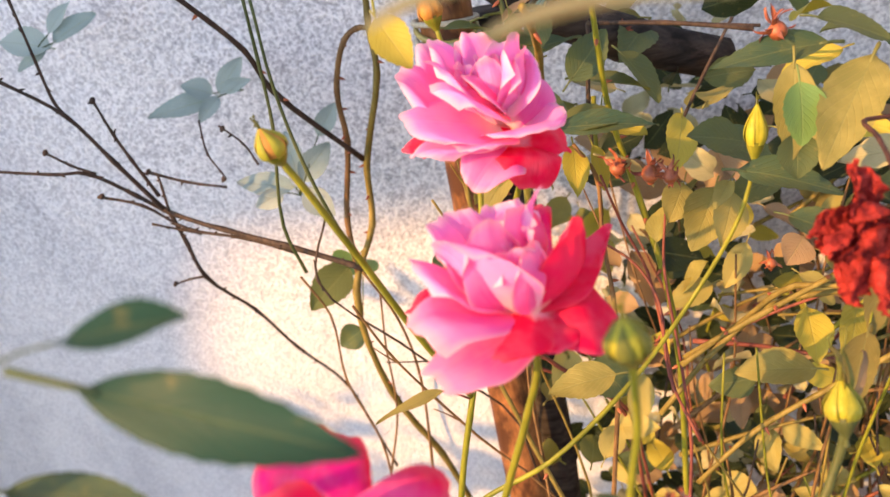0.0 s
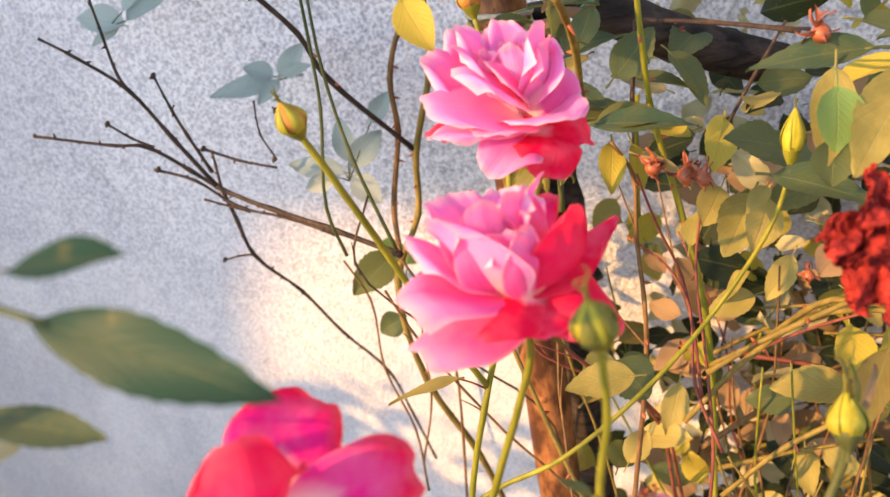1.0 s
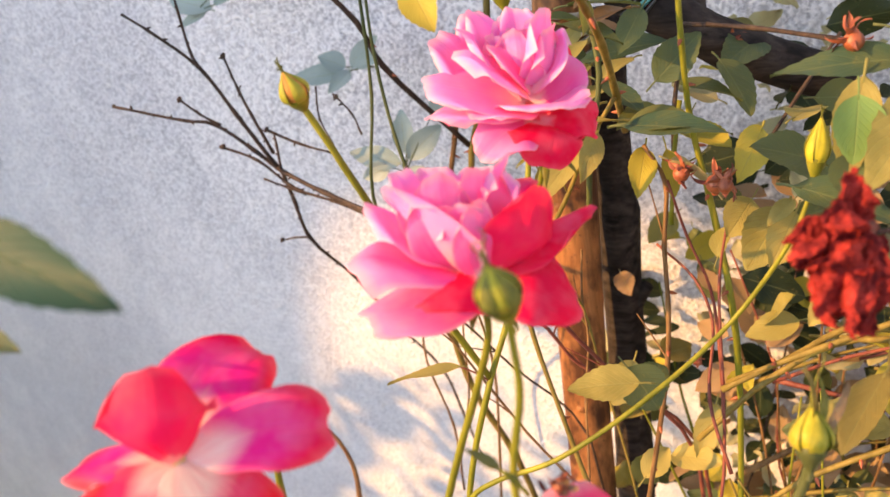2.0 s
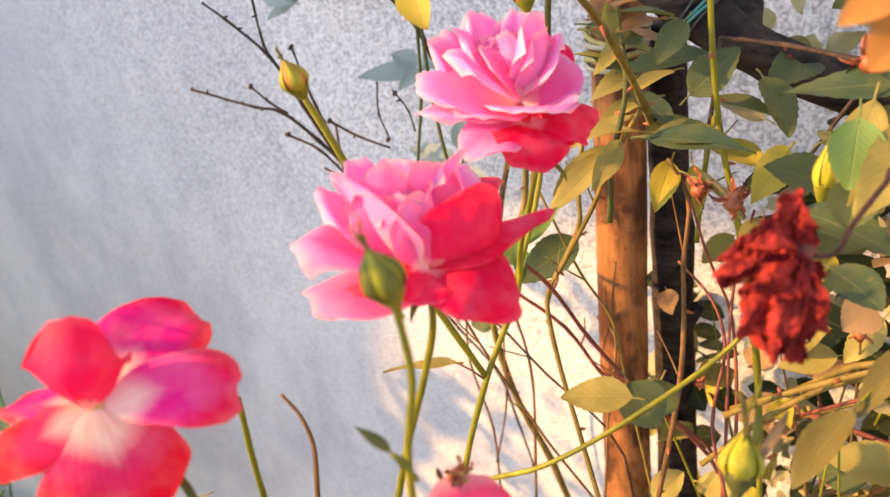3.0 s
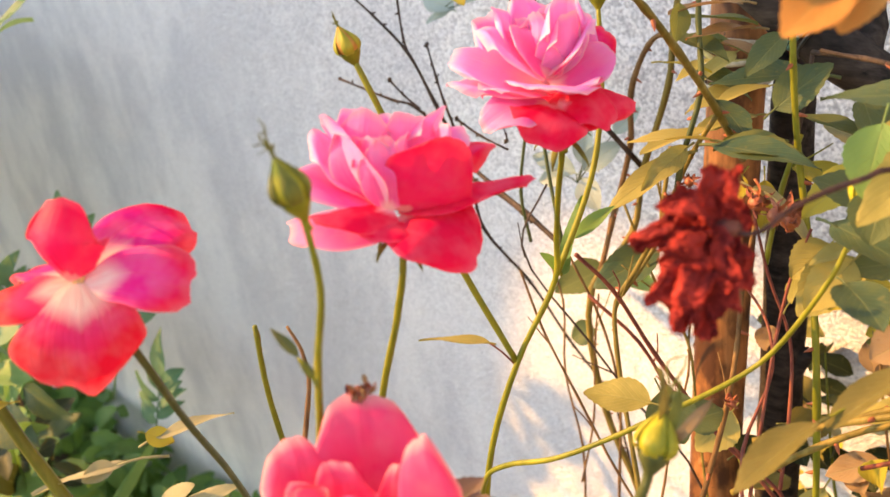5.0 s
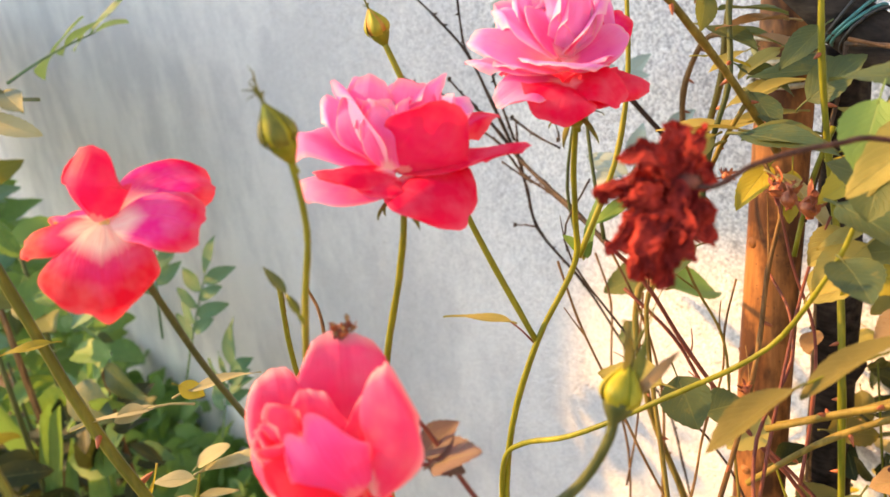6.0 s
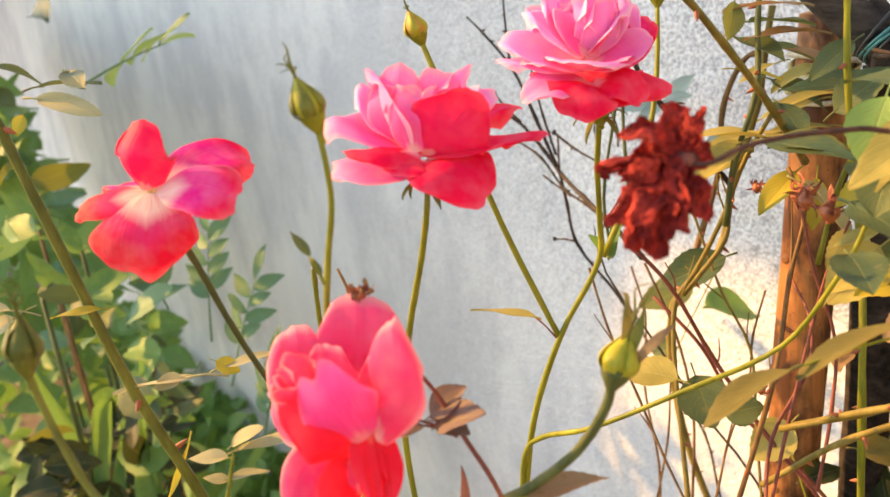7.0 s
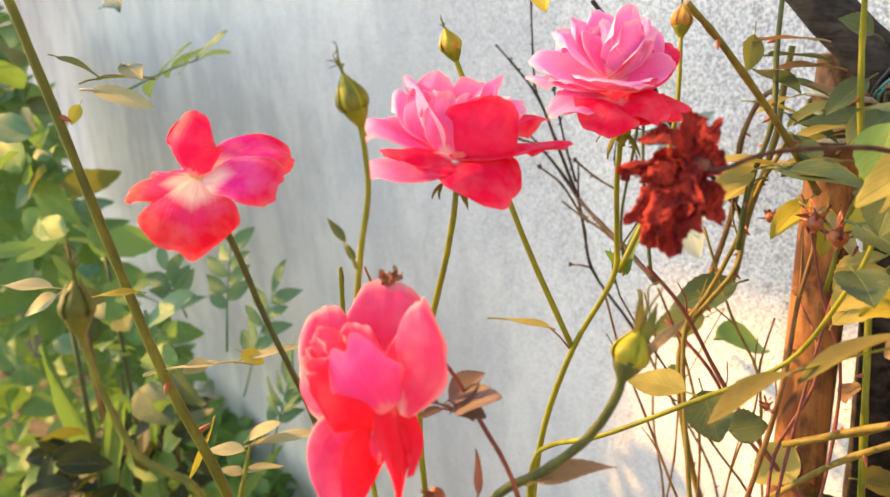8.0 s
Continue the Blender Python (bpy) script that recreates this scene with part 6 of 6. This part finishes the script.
sprig("fresh green leaves at a stem joint", [((-0.0613, 0.4234, 0.7335), (-0.0579, 0.4370, 0.7742), 0.010, (-0.0417, -0.8148, 0.5783)), ((-0.0618, 0.4319, 0.7479), (-0.0473, 0.4562, 0.7639), 0.009, (0.4442, -0.3465, 0.8262)), ((-0.0635, 0.4206, 0.7324), (-0.0670, 0.4109, 0.7469), 0.007, (0.5087, -0.4377, 0.7414)), ((-0.0619, 0.4210, 0.7307), (-0.0544, 0.4201, 0.7419), 0.006, (0.5473, -0.4955, 0.6745))], LEAF_FAR, (-0.0621, 0.4199, 0.7293), STEM)
sprig("narrow green leaf pair on the bud stem", [((0.0142, 0.2009, 0.8035), (0.0086, 0.1999, 0.8108), 0.0035, (0.8408, -0.0160, 0.5411)), ((0.0090, 0.2000, 0.8104), (-0.0001, 0.1975, 0.8204), 0.004, (0.8408, -0.0160, 0.5411))], LEAF, (0.0160, 0.2008, 0.8007), STEM)
sprig("dull purple-brown young leaves on a red stalk", [((0.0450, 0.2250, 0.7410), (0.0640, 0.2340, 0.7520), 0.016, (0.3910, -0.1686, 0.9048)), ((0.0401, 0.2247, 0.7436), (0.0480, 0.2380, 0.7550), 0.013, (0.2122, -0.6082, 0.7649)), ((0.0418, 0.2262, 0.7412), (0.0560, 0.2322, 0.7400), 0.010, (0.5013, -0.2446, 0.8300)), ((0.0380, 0.2229, 0.7395), (0.0360, 0.2129, 0.7382), 0.006, (0.1971, -0.0400, 0.9796)), ((0.0370, 0.2223, 0.7414), (0.0353, 0.2154, 0.7448), 0.006, (0.1971, -0.0400, 0.9796))], LEAF_TAUPE, (0.0519, 0.2291, 0.7377), STEM_RED)
sprig("narrow dark red pointed leaf on a thin stalk", [((0.0549, 0.2266, 0.7056), (0.0512, 0.2302, 0.7236), 0.0045, (0.9556, 0.0474, 0.2909))], LEAF_RED, (0.0548, 0.2264, 0.6981), STEM_RED)
sprig("folded dry brown leaf on the bud stem", [((0.0703, 0.2454, 0.7115), (0.0891, 0.2709, 0.7196), 0.011, (0.1368, -0.1335, 0.9816))], LEAF_DRY, (0.0666, 0.2423, 0.7096), STEM)
sprig("long serrated olive leaf seen edge-on", [((0.1234, 0.3351, 0.7515), (0.1058, 0.3033, 0.7354), 0.016, (-0.2415, -0.3020, 0.9222)), ((0.1480, 0.3734, 0.7652), (0.1235, 0.3350, 0.7511), 0.016, (-0.2516, -0.1382, 0.9579))], LEAF_OLIVE, (0.1472, 0.3879, 0.7574), STEM)
sprig("dry orange withered leaf", [((0.1347, 0.3125, 0.9109), (0.1232, 0.2985, 0.8968), 0.018, (0.3811, -0.6189, 0.6868)), ((0.1389, 0.3170, 0.9114), (0.1343, 0.3086, 0.8956), 0.015, (0.3811, -0.6189, 0.6868)), ((0.1276, 0.3079, 0.9147), (0.1138, 0.3005, 0.9097), 0.012, (0.2793, -0.4738, 0.8352))], LEAF_ORANGE, (0.1369, 0.3333, 0.9160), STEM_RED)
sprig("drooping yellowed leaf above the pale rose", [((-0.0696, 0.3729, 0.9140), (-0.0568, 0.3598, 0.8950), 0.017, (-0.0056, -0.7186, 0.6954))], LEAF_YELLOW, (-0.0708, 0.3818, 0.9190), STEM)
near = sprig("beige leaves close to the viewer", [((0.0283, 0.1533, 0.9770), (-0.0032, 0.1435, 0.9812), 0.013, (0.1787, 0.1307, 0.9752)), ((0.0009, 0.1519, 0.9835), (-0.0189, 0.1427, 0.9850), 0.008, (0.1739, 0.1755, 0.9690))], LEAF_BEIGE, (0.0337, 0.1610, 0.9777), STEM)
stem(near, [(0.0337, 0.1610, 0.9777), (0.0628, 0.2032, 0.9683), (0.20, 0.30, 1.06), (0.42, 0.36, 0.95), (0.50, 0.40, 0.4), (0.50, 0.42, -0.75)], 0.0012, 0.004, STEM, seed=88)
sprig("teal shaded leaflets near the wall", [((-0.3270, 0.7530, 0.7460), (-0.3852, 0.7303, 0.7481), 0.024, (0, -.6, .7)), ((-0.3263, 0.7560, 0.7504), (-0.3508, 0.7490, 0.7660), 0.022, (0, -.6, .7)), ((-0.3211, 0.7565, 0.7493), (-0.2923, 0.7683, 0.7769), 0.020, (.2, -.8, .5)), ((-0.3214, 0.7550, 0.7471), (-0.3381, 0.7311, 0.7345), 0.016, (.2, -.8, .5)), ((-0.3182, 0.7582, 0.7510), (-0.2870, 0.7571, 0.7581), 0.014, (.2, -.8, .5))], LEAF_TEAL, (-0.2971, 0.7605, 0.7478), STEM_DARK)
sprig("teal shaded leaflets near the wall", [((-0.4590, 0.7496, 0.8197), (-0.5067, 0.7501, 0.8356), 0.030, (0, -.6, .7)), ((-0.4558, 0.7527, 0.8235), (-0.4167, 0.7716, 0.8401), 0.024, (0, -.6, .7)), ((-0.4644, 0.7477, 0.8185), (-0.4921, 0.7354, 0.8085), 0.016, (0, -.6, .7)), ((-0.4600, 0.7567, 0.8309), (-0.4385, 0.7756, 0.8532), 0.016, (0, -.6, .7))], LEAF_TEAL, (-0.4749, 0.7454, 0.8184), STEM_DARK)
sprig("dark green leaflets behind the yellow bud", [((-0.2436, 0.6701, 0.6852), (-0.2947, 0.6688, 0.6994), 0.022, (0, -.7, .6)), ((-0.2381, 0.6733, 0.6884), (-0.2095, 0.6949, 0.7125), 0.024, (.2, -.8, .4)), ((-0.2365, 0.6693, 0.6817), (-0.2121, 0.6588, 0.6579), 0.024, (.2, -.8, .4)), ((-0.2400, 0.6759, 0.6930), (-0.2477, 0.6974, 0.7284), 0.020, (.2, -.8, .4)), ((-0.2540, 0.6665, 0.6830), (-0.2801, 0.6575, 0.6774), 0.018, (.2, -.8, .4)), ((-0.2188, 0.6970, 0.7185), (-0.2006, 0.7150, 0.7404), 0.018, (.2, -.8, .4))], LEAF_TEAL, (-0.2396, 0.6663, 0.6781), STEM_DARK)
sprig("broad green leaf close to the wall", [((-0.2191, 0.6748, 0.5917), (-0.2522, 0.6340, 0.5768), 0.036, (0, -.8, .5)), ((-0.2128, 0.6429, 0.5407), (-0.2356, 0.6322, 0.5315), 0.026, (0, -.8, .5))], LEAF, (-0.2042, 0.6848, 0.6023), STEM)
sprig("round green leaf close to the wall", [((-0.2461, 0.7242, 0.5468), (-0.2404, 0.8041, 0.5182), 0.05, (0.1, -.7, .6))], LEAF_FAR, (-0.2461, 0.7242, 0.5468), STEM)


def shrub_top(q, reach):
    """How high the greenery stands: tall at the far end, low along the wall."""
    return 0.96 - float(np.interp(q, (0.085, 0.12, 0.17, 0.4), (0.0, 0.17, 0.36, 0.38))) * reach


# ---- leafy shrub farther along the wall ----
def shrub():
    sh = thing("green_shrub", (-1.1, 0.45, -0.75), "loose green shrub with feathery leaves along the wall", "shrub")
    rng = np.random.default_rng(12)
    for k in range(7):
        x = rng.uniform(-1.5, -0.95)
        y = rng.uniform(0.05, 0.17) * (0.317 - x) + 0.06
        h = rng.uniform(0.2, 0.6)
        bend = rng.normal(0, 0.08, 2)
        pts = [(x, y, -0.75), (x + bend[0] * 0.5, y + bend[1] * 0.3, -0.7 + (h + 0.7) * 0.5), (x + bend[0], y + bend[1] * 0.3, h)]
        stem(sh, pts, 0.008, 0.003, STEM_DARK if k % 3 else CANE, "branch", seed=600 + k, sides=6, steps=4)
    for made in range(160):
        # tall at the far end, low along the wall
        x = rng.uniform(-1.75, -0.8)
        reach = 0.317 - x
        tall = rng.random() < 0.42
        q = rng.uniform(-0.02, 0.11) if tall else rng.uniform(0.08, 0.21)
        z = max(-0.2, shrub_top(q, reach) - rng.exponential(0.22 if tall else 0.12))
        y = min(0.062 + reach * q, 0.78)
        b = np.array((x, y, z))
        size = rng.uniform(0.05, 0.10)
        way = rng.normal(0, 1, 3) * (1, 0.8, 0.5)
        way /= np.linalg.norm(way)
        face = np.array((0.2, -0.7, 0.6)) + rng.normal(0, 0.4, 3)
        leaf(sh, b, b + way * size, face, size * rng.uniform(0.42, 0.6), (LEAF_FAR, LEAF_SOFT, LEAF_SOFT, LEAF_FAR, LEAF)[made % 5], seed=made, teeth=5, fold=0.25, droop=0.15)
    for base, tip in (((-0.9029, 0.3931, 0.4196), (-0.9370, 0.4231, 0.5788)), ((-0.9454, 0.3522, 0.4742), (-0.9773, 0.3370, 0.5436)), ((-0.8756, 0.4009, 0.3508), (-0.8872, 0.4622, 0.4988)), ((-0.75, 0.27, 0.83), (-0.8565, 0.3982, 0.8711)), ((-0.8357, 0.4199, 0.2640), (-0.8465, 0.4559, 0.3631))):
        spray(sh, base, tip, (0.3, -0.8, 0.3), 0.06, 9, LEAF_SOFT, seed=int(base[2] * 999), width=0.42)
    for k in range(14):
        x = rng.uniform(-1.2, -0.85)
        y = 0.062 + (0.317 - x) * rng.uniform(0.04, 0.17)
        b = np.array((x, y, -0.1))
        tip = b + (rng.uniform(-0.15, 0.25), rng.normal(0, 0.08), rng.uniform(0.25, 0.55))
        leaf(sh, b, tip, (0.6, -0.7, 0.3), 0.03, LEAF_FAR, "blade", seed=k, teeth=8, droop=0.25, full=0.35)


shrub()


def hedge():
    """Uncountable greenery at the far end of the wall."""
    rng = np.random.default_rng(33)
    verts, faces, uvs = [], [], []
    for k in range(3300):
        x = rng.uniform(-4.6, -1.6)
        reach = 0.317 - x
        tall = rng.random() < 0.68
        q = rng.uniform(-0.04, 0.105) if tall else rng.uniform(0.08, 0.20)
        z = max(-0.7, shrub_top(q, reach) - rng.exponential(0.5 if tall else 0.25))
        y = 0.062 + reach * q
        if k >= 2400:
            # low leaves along the foot of the wall
            x, y, z = rng.uniform(-3.2, -1.0), rng.uniform(0.4, 0.82), rng.uniform(-0.72, -0.40)
        if y > 0.82:
            continue
        b = np.array((x, y, z))
        size = rng.uniform(0.06, 0.13)
        way = rng.normal(0, 1, 3)
        way /= np.linalg.norm(way)
        v, f_, uv = leaf_sheet(b, b + way * size, np.array((0.6, -0.6, 0.5)) + rng.normal(0, 0.4, 3), size * 0.5, teeth=3, seed=k)
        o = len(verts)
        verts += v
        uvs += uv
        faces += [tuple(o + q for q in fc) for fc in f_]
    tagged(part("hedge", verts, faces, LEAF_FAR, None, uvs), "mixed green foliage at the far end of the wall", "hedge", kind="stuff")


hedge()


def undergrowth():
    """Low tangled greenery at the foot of the wall, coloured dark in place of shade."""
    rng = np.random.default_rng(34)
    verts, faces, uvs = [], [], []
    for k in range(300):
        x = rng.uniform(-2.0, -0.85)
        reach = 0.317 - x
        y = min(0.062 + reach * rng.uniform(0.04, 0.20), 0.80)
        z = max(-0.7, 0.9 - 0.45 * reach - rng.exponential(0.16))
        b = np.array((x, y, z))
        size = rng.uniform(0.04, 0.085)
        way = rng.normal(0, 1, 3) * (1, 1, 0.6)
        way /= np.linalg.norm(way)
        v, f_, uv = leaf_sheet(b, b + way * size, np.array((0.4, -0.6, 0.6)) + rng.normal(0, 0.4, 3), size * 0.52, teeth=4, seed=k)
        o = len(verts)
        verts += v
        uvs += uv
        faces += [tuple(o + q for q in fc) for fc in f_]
    tagged(part("undergrowth", verts, faces, LEAF_SHADE_TONE, None, uvs), "undergrowth at the foot of the wall, shade put into its colour", "undergrowth", kind="stuff")


undergrowth()


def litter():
    """Dead leaves, and leaves coloured dark as if in shade, caught low in the rose bush."""
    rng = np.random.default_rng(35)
    for name, label, mat, count in (("shaded_leaves", "leaves low in the rose bush, shade put into their colour", LEAF_SHADE_TONE, 170), ("dead_leaves", "dry brown dead leaves caught low in the bush", LEAF_DRY, 330)):
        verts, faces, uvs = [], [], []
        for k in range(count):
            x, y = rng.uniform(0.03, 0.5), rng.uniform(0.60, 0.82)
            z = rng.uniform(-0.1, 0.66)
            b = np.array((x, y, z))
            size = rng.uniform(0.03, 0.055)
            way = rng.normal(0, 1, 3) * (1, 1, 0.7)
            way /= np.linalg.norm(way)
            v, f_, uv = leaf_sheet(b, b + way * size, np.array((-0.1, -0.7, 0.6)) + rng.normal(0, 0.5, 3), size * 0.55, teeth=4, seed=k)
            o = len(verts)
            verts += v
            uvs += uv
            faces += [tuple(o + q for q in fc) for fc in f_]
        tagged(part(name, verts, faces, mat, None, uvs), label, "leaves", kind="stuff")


litter()
